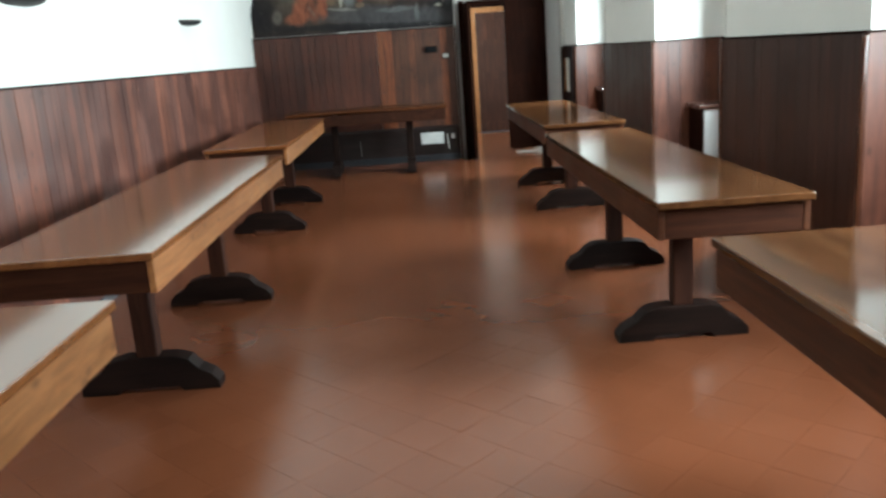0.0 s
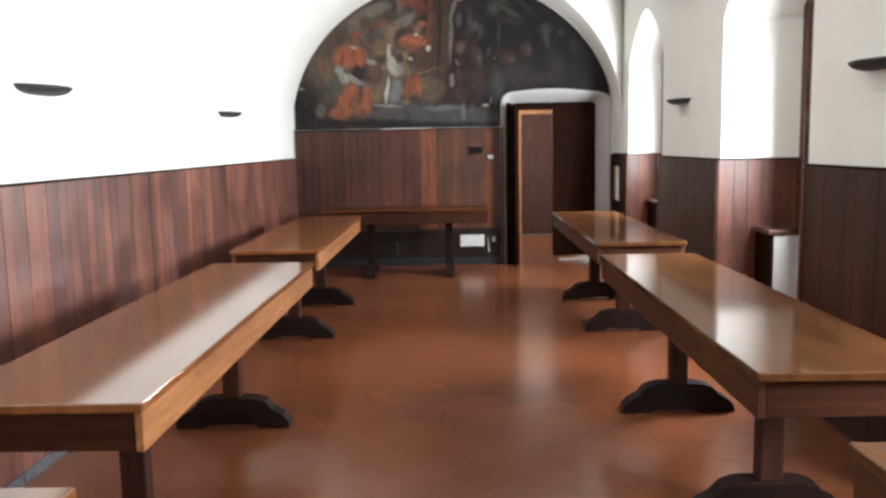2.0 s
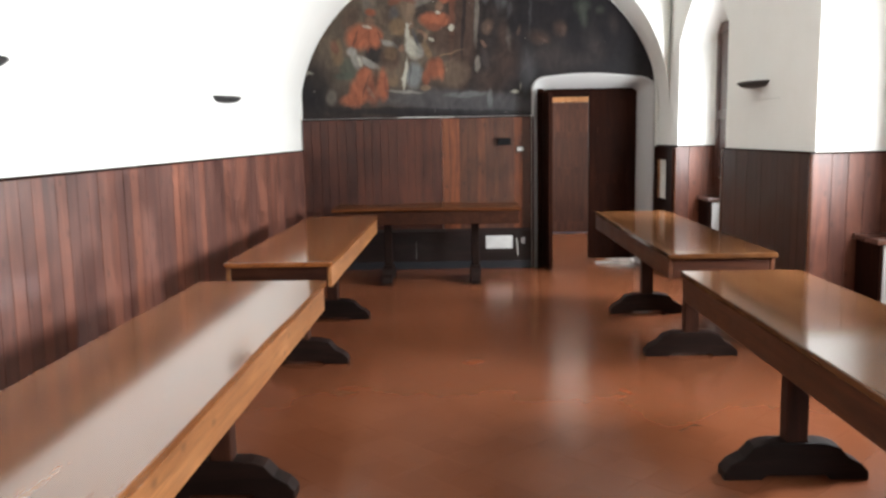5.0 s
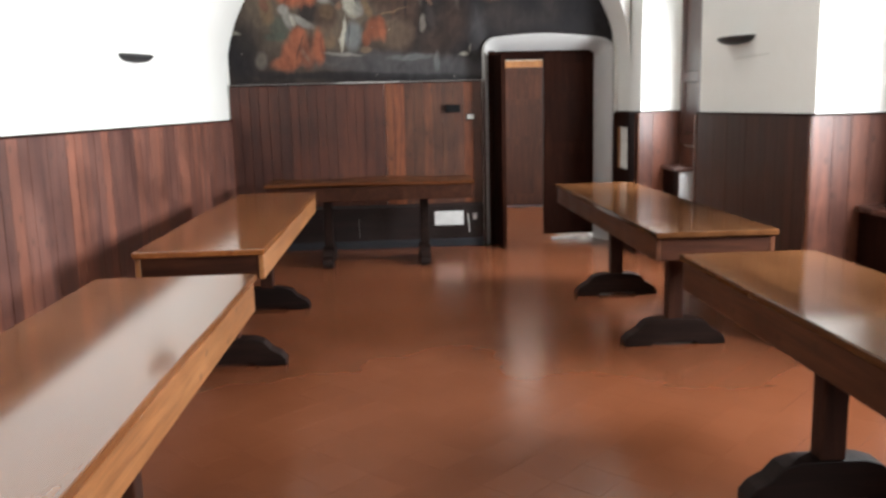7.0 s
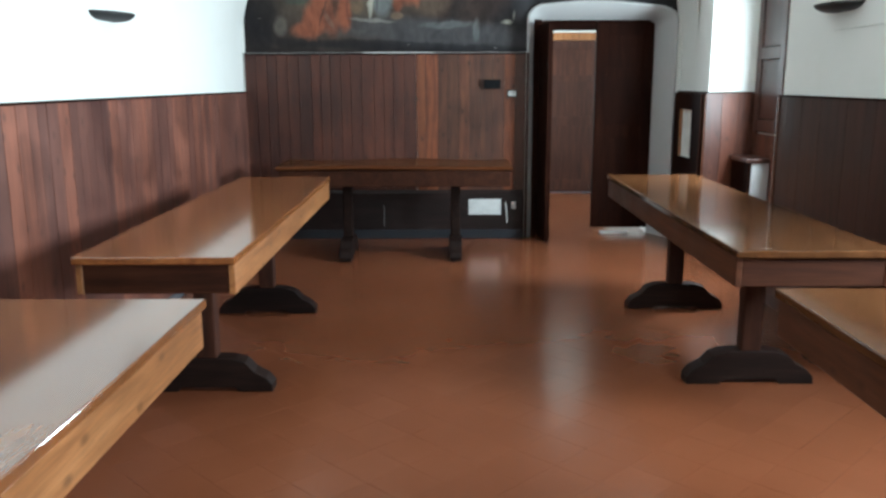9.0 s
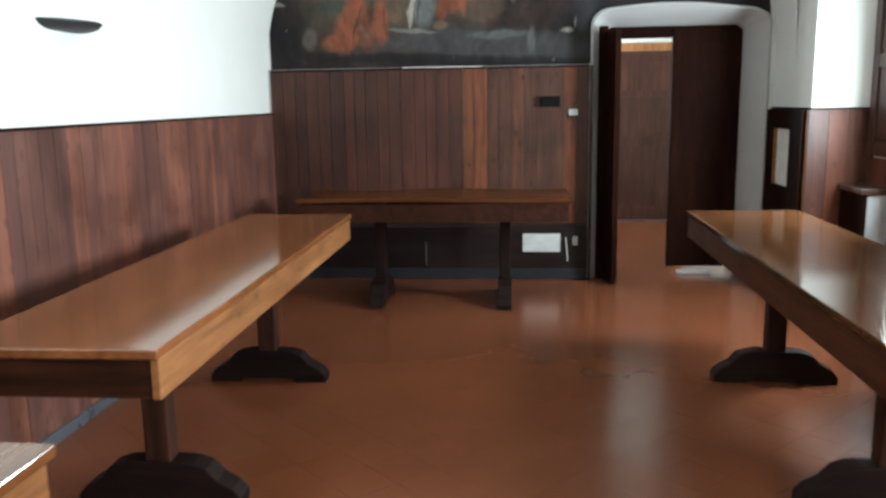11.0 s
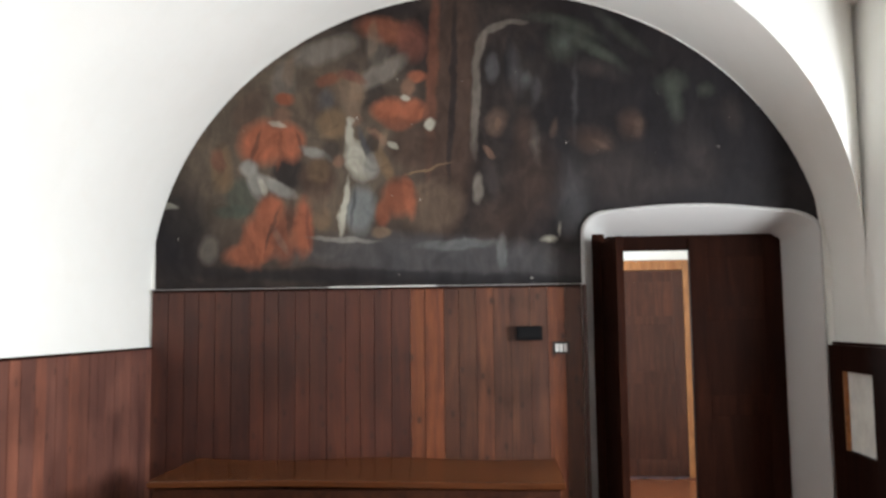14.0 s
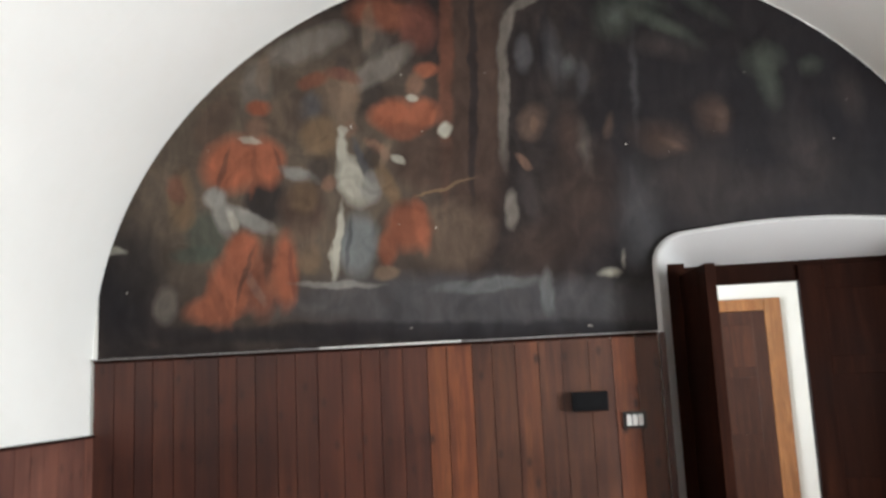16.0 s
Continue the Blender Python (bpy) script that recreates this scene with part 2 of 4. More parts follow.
# ---------------------------------------------------------------- mesh helpers
def box(bm, x0, x1, y0, y1, z0, z1, bevel=0.0, seg=1):
    vs = [bm.verts.new(p) for p in ((x0, y0, z0), (x1, y0, z0), (x1, y1, z0), (x0, y1, z0), (x0, y0, z1), (x1, y0, z1), (x1, y1, z1), (x0, y1, z1))]
    fs = [bm.faces.new([vs[i] for i in q]) for q in ((3, 2, 1, 0), (4, 5, 6, 7), (0, 1, 5, 4), (1, 2, 6, 5), (2, 3, 7, 6), (3, 0, 4, 7))]
    if bevel:
        es = {e for f in fs for e in f.edges}
        bmesh.ops.bevel(bm, geom=list(es), offset=bevel, segments=seg, affect="EDGES", profile=0.6)
    return bm


def prism(bm, pts, lo, hi, axis, bevel=0.0):
    """A flat outline carried from lo to hi along an axis: x (pts are y, z), y (pts are x, z) or z (pts are x, y)."""
    def at(p, d):
        return {"x": (d, *p), "y": (p[0], d, p[1]), "z": (*p, d)}[axis]
    a = [bm.verts.new(at(p, lo)) for p in pts]
    b = [bm.verts.new(at(p, hi)) for p in pts]
    fs = [bm.faces.new(a), bm.faces.new(b[::-1])]
    k = len(pts)
    for i in range(k):
        fs.append(bm.faces.new((a[i], b[i], b[(i + 1) % k], a[(i + 1) % k])))
    bmesh.ops.recalc_face_normals(bm, faces=fs)
    if bevel:
        es = set(fs[0].edges) | set(fs[1].edges)
        bmesh.ops.bevel(bm, geom=list(es), offset=bevel, segments=2, affect="EDGES", profile=0.6)
    return bm


def mesh_of(name, bm, material, smooth=False):
    me = bpy.data.meshes.new(name)
    bmesh.ops.recalc_face_normals(bm, faces=bm.faces[:])
    bm.to_mesh(me)
    bm.free()
    me.materials.append(material)
    if smooth:
        for p in me.polygons:
            p.use_smooth = True
    return me


def part(name, bm, material, parent=None, label="", smooth=False):
    ob = new(name, mesh_of(name, bm, material, smooth))
    if parent is not None:
        ob.parent = parent
    if label:
        ob["label"] = label
    return ob


def piece(name, me, parent, m):
    ob = new(name, me)
    ob.parent = parent
    ob.matrix_basis = m
    return ob


def thing(name, label, category, group="", kind=""):
    return tagged(new(name), label, category, group, kind)


def structure(name, bm, material, label, category, smooth=False):
    return tagged(part(name, bm, material, None, "", smooth), label, category, "", "structure")


ARCH_Y = 10.58                  # edge of the arch before the end wall


def barrel(x, y=20.0):
    """Height of the main vault; its east haunch is steeper away from the end wall."""
    u = min(1.0, abs(x - MID) / HALF)
    k = 2.05
    if x > MID:
        k += 2.6 if y < ARCH_Y else 0.0
    return SPRING + RISE * math.sqrt(max(0.0, 1 - u ** k))


def lunette(y):
    """Height of the small cross vault above each window."""
    best = SPRING if y > ARCH_Y else 3.1 if y > 9.46 else 2.8
    for a, b in NICHES:
        m = (a + b) / 2
        u = abs(y - m) / (1.22 if y > 9.46 else 1.655)
        if u < 1:
            best = max(best, SPRING + 1.45 * math.sqrt(1 - u * u))
    return best


# ---------------------------------------------------------------- setting
bm = bmesh.new()
box(bm, X0 - 0.02, 3.2, Y0 - 0.02, Y1 + 3.6, -0.12, -0.0022)
floor = structure("floor", bm, M_GROUT, "waxed terracotta tile floor with worn, glossy patches", "floor")

# west wall: plain plaster
bm = bmesh.new()
box(bm, X0 - 0.3, X0, Y0 - 0.3, Y1 + 0.3, -0.12, 3.75)
wall_west = structure("wall_west", bm, M_WALL, "bright white limewashed plaster wall", "wall")

# south wall, behind the walker
bm = bmesh.new()
box(bm, X0, 3.2, Y0 - 0.3, Y0, -0.12, 3.75)
wall_south = structure("wall_south", bm, M_WALL, "plain white limewashed end wall", "wall")

# east wall: piers, window niches with arched heads
bm = bmesh.new()
cuts = sorted(NICHES)
ys = [Y0] + [v for ab in cuts for v in ab] + [Y1]
for i in range(0, len(ys), 2):
    box(bm, X1, 3.2, ys[i], ys[i + 1], -0.12, 3.75)
HEAD, ROSE = 2.36, 0.46


def niche_arch(a, b, steps=20):
    m, h = (a + b) / 2, (b - a) / 2
    out = []
    for i in range(steps + 1):
        u = -math.cos(math.pi * i / steps)
        out.append((m + h * u, HEAD + ROSE * (1 - abs(u) ** 1.6)))
    return out


for a, b in NICHES:
    curve = niche_arch(a, b)
    BACK = back_of(a)
    for (ya, za), (yb, zb) in zip(curve, curve[1:]):
        if yb - ya > 1e-5:
            prism(bm, ((ya, za), (yb, zb), (yb, 3.75), (ya, 3.75)), X1, BACK, "x")
    w0, w1 = a + 0.30, b - 0.08
    box(bm, BACK, 3.2, a, w0, -0.12, 3.75)
    box(bm, BACK, 3.2, w1, b, -0.12, 3.75)
    box(bm, BACK, 3.2, w0, w1, -0.12, WIN_Z[0])
    box(bm, BACK, 3.2, w0, w1, WIN_Z[1], 3.75)
wall_east = structure("wall_east", bm, M_WALL, "white plaster wall with deep arched window niches", "wall")

# north wall with the doorway
DX0, DX1, DTOP, DY = 1.06, 2.115, 1.99, 11.24      # opening where the doors hang
OX0, OX1, OTOP = 0.93, 2.245, 2.12                 # splayed mouth of the opening


def mouth(steps=6):
    r = 0.15
    pts = [(OX0, 0.0), (OX0, OTOP - r)]
    for i in range(1, steps + 1):
        t = math.pi / 2 * i / steps
        pts.append((OX0 + r - r * math.cos(t), OTOP - r + (r - 0.02) * math.sin(t)))
    r2 = 0.24
    lo, hi = OX0 + r, OX1 - r2
    for i in range(1, 10):
        u = i / 10
        pts.append((lo + (hi - lo) * u, OTOP - 0.02 - 0.01 * u + 0.034 * math.sin(math.pi * u)))
    for i in range(steps + 1):
        t = math.pi / 2 * i / steps
        pts.append((OX1 - r2 + r2 * math.sin(t), OTOP - 0.15 + 0.12 * math.cos(t)))
    pts.append((OX1, 0.0))
    return pts


def inner_mouth(pts):
    out = []
    for x, z in pts:
        u = (x - OX0) / (OX1 - OX0)
        out.append((DX0 + u * (DX1 - DX0), min(z * 0.97, DTOP)))
    out[0], out[-1] = (DX0, 0.0), (DX1, 0.0)
    return out


bm = bmesh.new()
box(bm, X0, OX0, Y1, 11.5, -0.12, 3.75)
box(bm, OX1, 3.2, Y1, 11.5, -0.12, 3.75)
outer = mouth()
for (xa, za), (xb, zb) in zip(outer[1:-1], outer[2:-1]):
    if xb - xa > 1e-5:
        prism(bm, ((xa, za), (xb, zb), (xb, 3.75), (xa, 3.75)), Y1, 11.26, "y")
box(bm, OX0, DX0, 11.262, 11.5, -0.12, 3.75)
box(bm, DX1, OX1, 11.262, 11.5, -0.12, 3.75)
box(bm, DX0, DX1, 11.262, 11.5, DTOP, 3.75)
wall_north = structure("wall_north", bm, M_WALL, "plastered end wall with painted lunette and doorway", "wall")

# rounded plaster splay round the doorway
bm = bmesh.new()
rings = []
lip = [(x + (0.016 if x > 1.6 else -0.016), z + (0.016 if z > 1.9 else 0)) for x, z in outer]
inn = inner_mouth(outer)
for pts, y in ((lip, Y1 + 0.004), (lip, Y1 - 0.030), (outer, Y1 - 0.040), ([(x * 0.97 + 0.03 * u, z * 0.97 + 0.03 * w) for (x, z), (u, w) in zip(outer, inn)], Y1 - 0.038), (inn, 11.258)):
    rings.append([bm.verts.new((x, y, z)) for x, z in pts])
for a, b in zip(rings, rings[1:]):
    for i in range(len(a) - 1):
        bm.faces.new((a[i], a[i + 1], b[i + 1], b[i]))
structure("door_surround", bm, M_JAMB, "rounded plaster splay around the doorway, greyed for shade", "door surround", True)

# vaulted ceiling: barrel with small cross vaults over the windows
bm = bmesh.new()
nx = 56


def groin(x):
    """Where the arch before the end wall meets the cross vault."""
    return ARCH_Y - 0.33 * min(1.0, (barrel(max(x, MID)) - SPRING) / 1.33)


def vault_strip(bm, main, ny):
    """A stretch of the vault: the main part with its cross vaults, or the arch before the end wall. Gives its two end curves."""
    rows = []
    for i in range(nx + 1):
        x = (X0 + X1) / 2 - (X1 - X0) / 2 * math.cos(math.pi * i / nx)
        lo, hi = (Y0, groin(x) - 0.0005) if main else (groin(x), Y1)
        row = []
        for j in range(ny + 1):
            y = lo + (hi - lo) * j / ny
            z = barrel(x, 0.0 if main else 20.0)
            if main and x > MID:
                z = max(z, lunette(y))
            row.append(bm.verts.new((x, y, z)))
        rows.append(row)
    for a, b in zip(rows, rows[1:]):
        for j in range(ny):
            bm.faces.new((a[j], a[j + 1], b[j + 1], b[j]))
    return [r[0].co.copy() for r in rows], [r[-1].co.copy() for r in rows]


_, high = vault_strip(bm, True, 165)
low_edge, _ = vault_strip(bm, False, 6)
for i in range(nx):
    if high[i + 1].x > MID + 0.05:
        bm.faces.new([bm.verts.new(p) for p in (low_edge[i], low_edge[i + 1], high[i + 1], high[i])])
ceiling = structure("ceiling", bm, M_VAULT, "white plastered barrel vault with cross vaults", "ceiling", True)
bm = bmesh.new()
box(bm, X0 - 0.3, 3.4, Y0 - 0.3, Y1 + 3.8, 3.76, 3.95)
structure("roof_slab", bm, M_STONE, "plain roof slab above the vault", "roof")

# passage beyond the doorway
PX0, PX1, PY = 0.25, 2.75, 14.25
bm = bmesh.new()
box(bm, PX0 - 0.3, PX0, 11.5, 12.5, -0.12, 3.75)
box(bm, PX0 - 0.3, PX0, 13.5, PY + 0.3, -0.12, 3.75)
box(bm, PX0 - 0.3, PX0, 12.5, 13.5, -0.12, 1.0)
box(bm, PX0 - 0.3, PX0, 12.5, 13.5, 2.2, 3.75)
box(bm, PX1, PX1 + 0.3, 11.5, PY + 0.3, -0.12, 3.75)
box(bm, PX0, 1.30, PY, PY + 0.3, -0.12, 3.75)
box(bm, 2.28, PX1, PY, PY + 0.3, -0.12, 3.75)
box(bm, 1.30, 2.28, PY, PY + 0.3, 2.035, 3.75)
structure("passage_walls", bm, M_WALL, "white plaster walls of the passage beyond", "wall")
bm = bmesh.new()
box(bm, PX0, PX1, 11.5, PY, 2.65, 2.8)
structure("passage_ceiling", bm, M_VAULT, "flat white passage ceiling", "ceiling")

# painted lunette on the end wall: irregular patches of earth colours
HUES = {"red": (0.158, 0.054, 0.030), "rust": (0.105, 0.038, 0.022), "redbrown": (0.085, 0.032, 0.023), "earth": (0.078, 0.055, 0.039), "olive": (0.078, 0.060, 0.044), "ochre": (0.100, 0.066, 0.038), "tan": (0.105, 0.073, 0.050),
        "flesh": (0.105, 0.062, 0.043), "grey": (0.135, 0.128, 0.115), "dusk": (0.098, 0.086, 0.073), "pale": (0.24, 0.23, 0.19), "bluegrey": (0.090, 0.095, 0.093), "slate": (0.045, 0.044, 0.046),
        "sage": (0.040, 0.047, 0.037), "night": (0.0085, 0.0080, 0.0095), "umber": (0.040, 0.025, 0.019), "skin": (0.060, 0.040, 0.030), "dim": (0.026, 0.021, 0.020)}
GROUND = (("night", 1.45, 2.55, 1.05, 1.1, 0, 0.75), ("olive", -0.802, 2.546, 0.867, 0.764, -3, 0.7), ("umber", 0.183, 2.784, 0.151, 0.828, -3, 0.85), ("night", -1.47, 2.038, 0.178, 0.326, -2, 0.6), ("rust", 0.063, 2.968, 0.0352, 0.663, -3, 0.45), ("night", 0.177, 2.835, 0.0226, 0.652, -3, 0.7), ("earth", 0.045, 2.163, 0.198, 0.173, -2, 0.7), ("slate", 0.063, 1.867, 1.04, 0.134, -4, 0.7), ("night", -0.184, 1.752, 1.26, 0.0486, -2, 0.7), ("night", -0.596, 2.806, 0.113, 0.142, -3, 0.7), ("night", -0.815, 2.394, 0.113, 0.151, -2, 0.8), ("umber", -0.047, 2.516, 0.176, 0.151, -3, 0.8), ("night", -0.304, 2.857, 0.1, 0.102, -3, 0.6))
UPPER = (("rust", -0.222, 3.239, 0.188, 0.0906, -13, 0.85), ("redbrown", -0.059, 3.167, 0.0955, 0.142, 6, 0.8), ("dusk", -0.594, 3.128, 0.22, 0.0828, 15, 0.85), ("dusk", -0.252, 2.983, 0.191, 0.0673, 29, 0.85), ("tan", -0.299, 3.191, 0.0357, 0.129, -3, 0.5), ("dusk", -0.851, 2.933, 0.0816, 0.155, -9, 0.7), ("tan", -0.813, 3.009, 0.0414, 0.103, -3, 0.5), ("umber", -1.06, 2.787, 0.0906, 0.155, -33, 0.6), ("earth", -0.494, 2.891, 0.153, 0.129, -3, 0.7), ("dusk", -0.263, 3.086, 0.0765, 0.155, 17, 0.4))
SEATED = (("red", -0.839, 2.839, 0.0663, 0.0433, -3, 1), ("flesh", -0.852, 2.742, 0.0612, 0.0611, -3, 0.85), ("red", -0.968, 2.573, 0.158, 0.148, -11, 1), ("red", -0.802, 2.576, 0.0969, 0.132, 8, 1), ("rust", -0.873, 2.523, 0.0178, 0.127, -2, 0.6), ("pale", -0.883, 2.685, 0.0561, 0.0181, -13, 0.6), ("ochre", -1.22, 2.422, 0.0714, 0.153, -2, 0.75), ("sage", -1.1, 2.240, 0.102, 0.125, -2, 0.7), ("sage", -1.15, 2.153, 0.127, 0.0452, -2, 0.8), ("grey", -1.05, 2.418, 0.0612, 0.0611, -42, 1), ("grey", -0.905, 2.309, 0.158, 0.0401, -30, 0.95), ("grey", -1.01, 2.313, 0.0561, 0.102, 17, 0.8), ("pale", -0.968, 2.299, 0.0255, 0.0637, 17, 0.7), ("grey", -0.65, 2.494, 0.107, 0.0326, -24, 0.95))
ROBE = (("red", -0.979, 2.010, 0.114, 0.205, -24, 0.95), ("red", -1.029, 1.910, 0.182, 0.076, 8, 0.9), ("umber", -0.839, 1.990, 0.03, 0.12, -30, 0.6), ("red", -0.918, 2.171, 0.0867, 0.0903, -2, 1), ("red", -0.716, 2.052, 0.0653, 0.196, 1, 1), ("rust", -0.817, 2.005, 0.0853, 0.176, -2, 0.85), ("umber", -0.799, 2.117, 0.0229, 0.125, -2, 0.6), ("rust", -1.04, 1.937, 0.0306, 0.148, 23, 0.6), ("umber", -0.638, 2.337, 0.12, 0.146, -2, 0.9), ("ochre", -0.63, 2.387, 0.0753, 0.0878, 8, 0.5), ("ochre", -0.602, 2.110, 0.0618, 0.0741, -2, 0.5), ("night", -0.416, 2.990, 0.0452, 0.0764, 17, 0.5))
MIDDLE = (("rust", -0.57, 2.951, 0.0867, 0.0414, 7, 0.7), ("slate", -0.584, 2.818, 0.0612, 0.0828, -3, 0.8), ("ochre", -0.547, 2.676, 0.0969, 0.107, -3, 0.8), ("tan", -0.406, 2.823, 0.051, 0.178, -8, 0.7), ("pale", -0.446, 2.608, 0.0301, 0.0815, 2, 0.9), ("pale", -0.398, 2.454, 0.0753, 0.138, 20, 1), ("slate", -0.351, 2.541, 0.0226, 0.127, 19, 0.9), ("grey", -0.303, 2.420, 0.0602, 0.0903, -12, 0.9), ("bluegrey", -0.377, 2.153, 0.105, 0.156, -3, 1), ("pale", -0.471, 2.181, 0.0198, 0.176, -8, 0.9), ("slate", -0.422, 2.154, 0.0125, 0.148, -6, 0.8), ("pale", -0.502, 2.082, 0.0148, 0.0864, -2, 0.7), ("flesh", -0.511, 2.446, 0.0402, 0.0459, -3, 0.9), ("night", -0.561, 2.511, 0.0502, 0.0764, -3, 0.5))
CLERIC = (("red", -0.033, 2.947, 0.0653, 0.0408, -3, 0.8), ("flesh", -0.09, 2.878, 0.0502, 0.0637, -3, 0.85), ("red", -0.205, 2.750, 0.115, 0.0815, -2, 1), ("red", -0.055, 2.744, 0.0854, 0.0764, 5, 1), ("pale", -0.103, 2.820, 0.0352, 0.0204, -3, 0.8), ("rust", -0.144, 2.671, 0.1, 0.0502, -2, 0.8), ("pale", 0.051, 2.663, 0.0326, 0.0376, -2, 1), ("flesh", -0.27, 2.601, 0.0854, 0.028, -38, 0.95), ("pale", -0.178, 2.541, 0.0371, 0.0226, -32, 0.9), ("ochre", -0.235, 2.435, 0.0402, 0.151, 22, 0.8), ("rust", -0.147, 2.219, 0.11, 0.123, 10, 1), ("red", -0.09, 2.217, 0.0402, 0.136, 8, 0.8), ("rust", -0.24, 2.123, 0.0494, 0.0889, -2, 0.95), ("tan", -0.242, 2.012, 0.0618, 0.0395, -2, 0.9), ("ochre", 0.03, 2.388, 0.153, 0.01, 15, 0.8))
STEPS = (("grey", -0.479, 1.977, 0.213, 0.0198, -5, 0.8), ("bluegrey", 0.212, 1.936, 0.267, 0.034, 1, 0.5), ("bluegrey", 0.459, 1.892, 0.0335, 0.109, -2, 0.6), ("grey", -0.855, 1.981, 0.0226, 0.0988, 28, 0.2), ("dusk", -1.29, 1.932, 0.0637, 0.1, -2, 0.5), ("pale", -1.54, 2.197, 0.0569, 0.0204, -2, 0.5))
ARCH = (("dusk", 0.32, 2.791, 0.0321, 0.331, -3, 0.75), ("dusk", 0.349, 3.108, 0.0321, 0.115, -19, 0.75), ("dusk", 0.444, 3.232, 0.106, 0.0285, 26, 0.7), ("dusk", 0.57, 3.264, 0.0742, 0.0233, -9, 0.5), ("dusk", 0.322, 2.265, 0.0371, 0.0988, -2, 0.95), ("dim", 0.406, 2.324, 0.0487, 0.148, 8, 0.8), ("flesh", 0.388, 2.484, 0.0494, 0.0226, -48, 0.7), ("skin", 0.442, 2.662, 0.0645, 0.0953, -12, 0.75), ("flesh", 0.455, 2.655, 0.0225, 0.0453, -2, 0.4), ("slate", 0.425, 2.985, 0.0453, 0.0992, -3, 0.7), ("night", 0.520, 3.030, 0.0250, 0.1800, -3, 0.6))
GLADE = (("slate", 0.560, 2.960, 0.0440, 0.1500, 4, 0.75), ("bluegrey", 0.615, 2.905, 0.0340, 0.0600, -12, 0.5), ("slate", 0.665, 2.835, 0.0300, 0.0900, -8, 0.7), ("night", 0.655, 3.080, 0.0500, 0.0700, -3, 0.6), ("sage", 0.840, 3.120, 0.0900, 0.1050, -14, 0.7), ("bluegrey", 0.850, 3.140, 0.0350, 0.0500, -14, 0.3), ("sage", 1.020, 3.080, 0.2100, 0.0400, -36, 0.75), ("sage", 0.950, 3.200, 0.1500, 0.0320, -28, 0.5), ("sage", 0.805, 3.259, 0.195, 0.0357, -11, 0.55), ("dim", 1.020, 2.960, 0.1700, 0.0600, -20, 0.8))
CHORUS = (("dusk", 0.668, 2.520, 0.0300, 0.125, 8, 0.55), ("umber", 0.600, 2.600, 0.0600, 0.1300, 0, 0.7), ("skin", 0.772, 2.612, 0.0250, 0.0620, -12, 0.8), ("umber", 1.000, 2.540, 0.1300, 0.0800, -16, 0.7), ("flesh", 1.050, 2.505, 0.0560, 0.0190, -34, 0.7), ("skin", 1.020, 2.500, 0.0900, 0.0500, -10, 0.5), ("slate", 0.876, 2.200, 0.0973, 0.250, -3, 0.65), ("umber", 0.640, 2.300, 0.1700, 0.260, -2, 0.6), ("pale", 0.733, 1.949, 0.0532, 0.0227, -2, 0.8), ("pale", 0.803, 2.005, 0.012, 0.0389, -2, 0.5), ("umber", 0.459, 2.075, 0.17, 0.146, -2, 0.5), ("slate", 0.905, 2.800, 0.0180, 0.2600, -2, 0.5))
SHADE = (("night", 1.81, 2.504, 0.544, 0.396, -1, 0.6), ("umber", 1.225, 2.625, 0.0800, 0.0950, 8, 0.8), ("skin", 1.260, 2.610, 0.0320, 0.0560, -10, 0.75), ("sage", 1.470, 2.860, 0.0900, 0.0750, -2, 0.75), ("sage", 1.480, 2.745, 0.0500, 0.1100, 6, 0.7), ("sage", 1.66, 2.809, 0.0485, 0.0459, -2, 0.6), ("dim", 1.81, 2.661, 0.0577, 0.1172, 7, 0.7), ("sage", 1.19, 3.166, 0.198, 0.0383, -43, 0.5), ("sage", 1.05, 3.051, 0.116, 0.0306, -32, 0.45), ("dim", 1.1, 2.351, 0.228, 0.168, -1, 0.7), ("dim", 1.35, 2.260, 0.2600, 0.0900, 12, 0.6), ("dim", 1.60, 2.420, 0.1200, 0.2200, 18, 0.6))
DRAPERY = (("umber", -1.010, 2.560, 0.0140, 0.1150, -14, 0.55), ("umber", -0.745, 2.560, 0.0120, 0.1000, 16, 0.5), ("earth", -0.700, 2.790, 0.1100, 0.1200, 10, 0.45), ("redbrown", -0.420, 2.960, 0.1000, 0.0300, -20, 0.6), ("flesh", -0.400, 2.700, 0.0360, 0.0440, 0, 0.6), ("pale", -0.440, 2.690, 0.0260, 0.0240, 20, 0.6), ("earth", -0.640, 2.210, 0.0700, 0.1100, 4, 0.5), ("ochre", -1.190, 2.330, 0.0460, 0.0560, 0, 0.5), ("redbrown", -1.240, 2.470, 0.0500, 0.0800, 12, 0.6), ("umber", -0.905, 2.050, 0.0130, 0.1500, -18, 0.6), ("redbrown", -0.690, 2.040, 0.0140, 0.1500, 4, 0.5), ("night", -0.300, 2.560, 0.0500, 0.0600, 10, 0.6), ("tan", -0.240, 2.560, 0.0240, 0.0560, -20, 0.6))
HAZY = GLADE + CHORUS + SHADE   # worn shapes with soft outlines
SHAPES = GROUND + UPPER + SEATED + ROBE + MIDDLE + CLERIC + STEPS + ARCH + GLADE + CHORUS + SHADE + DRAPERY


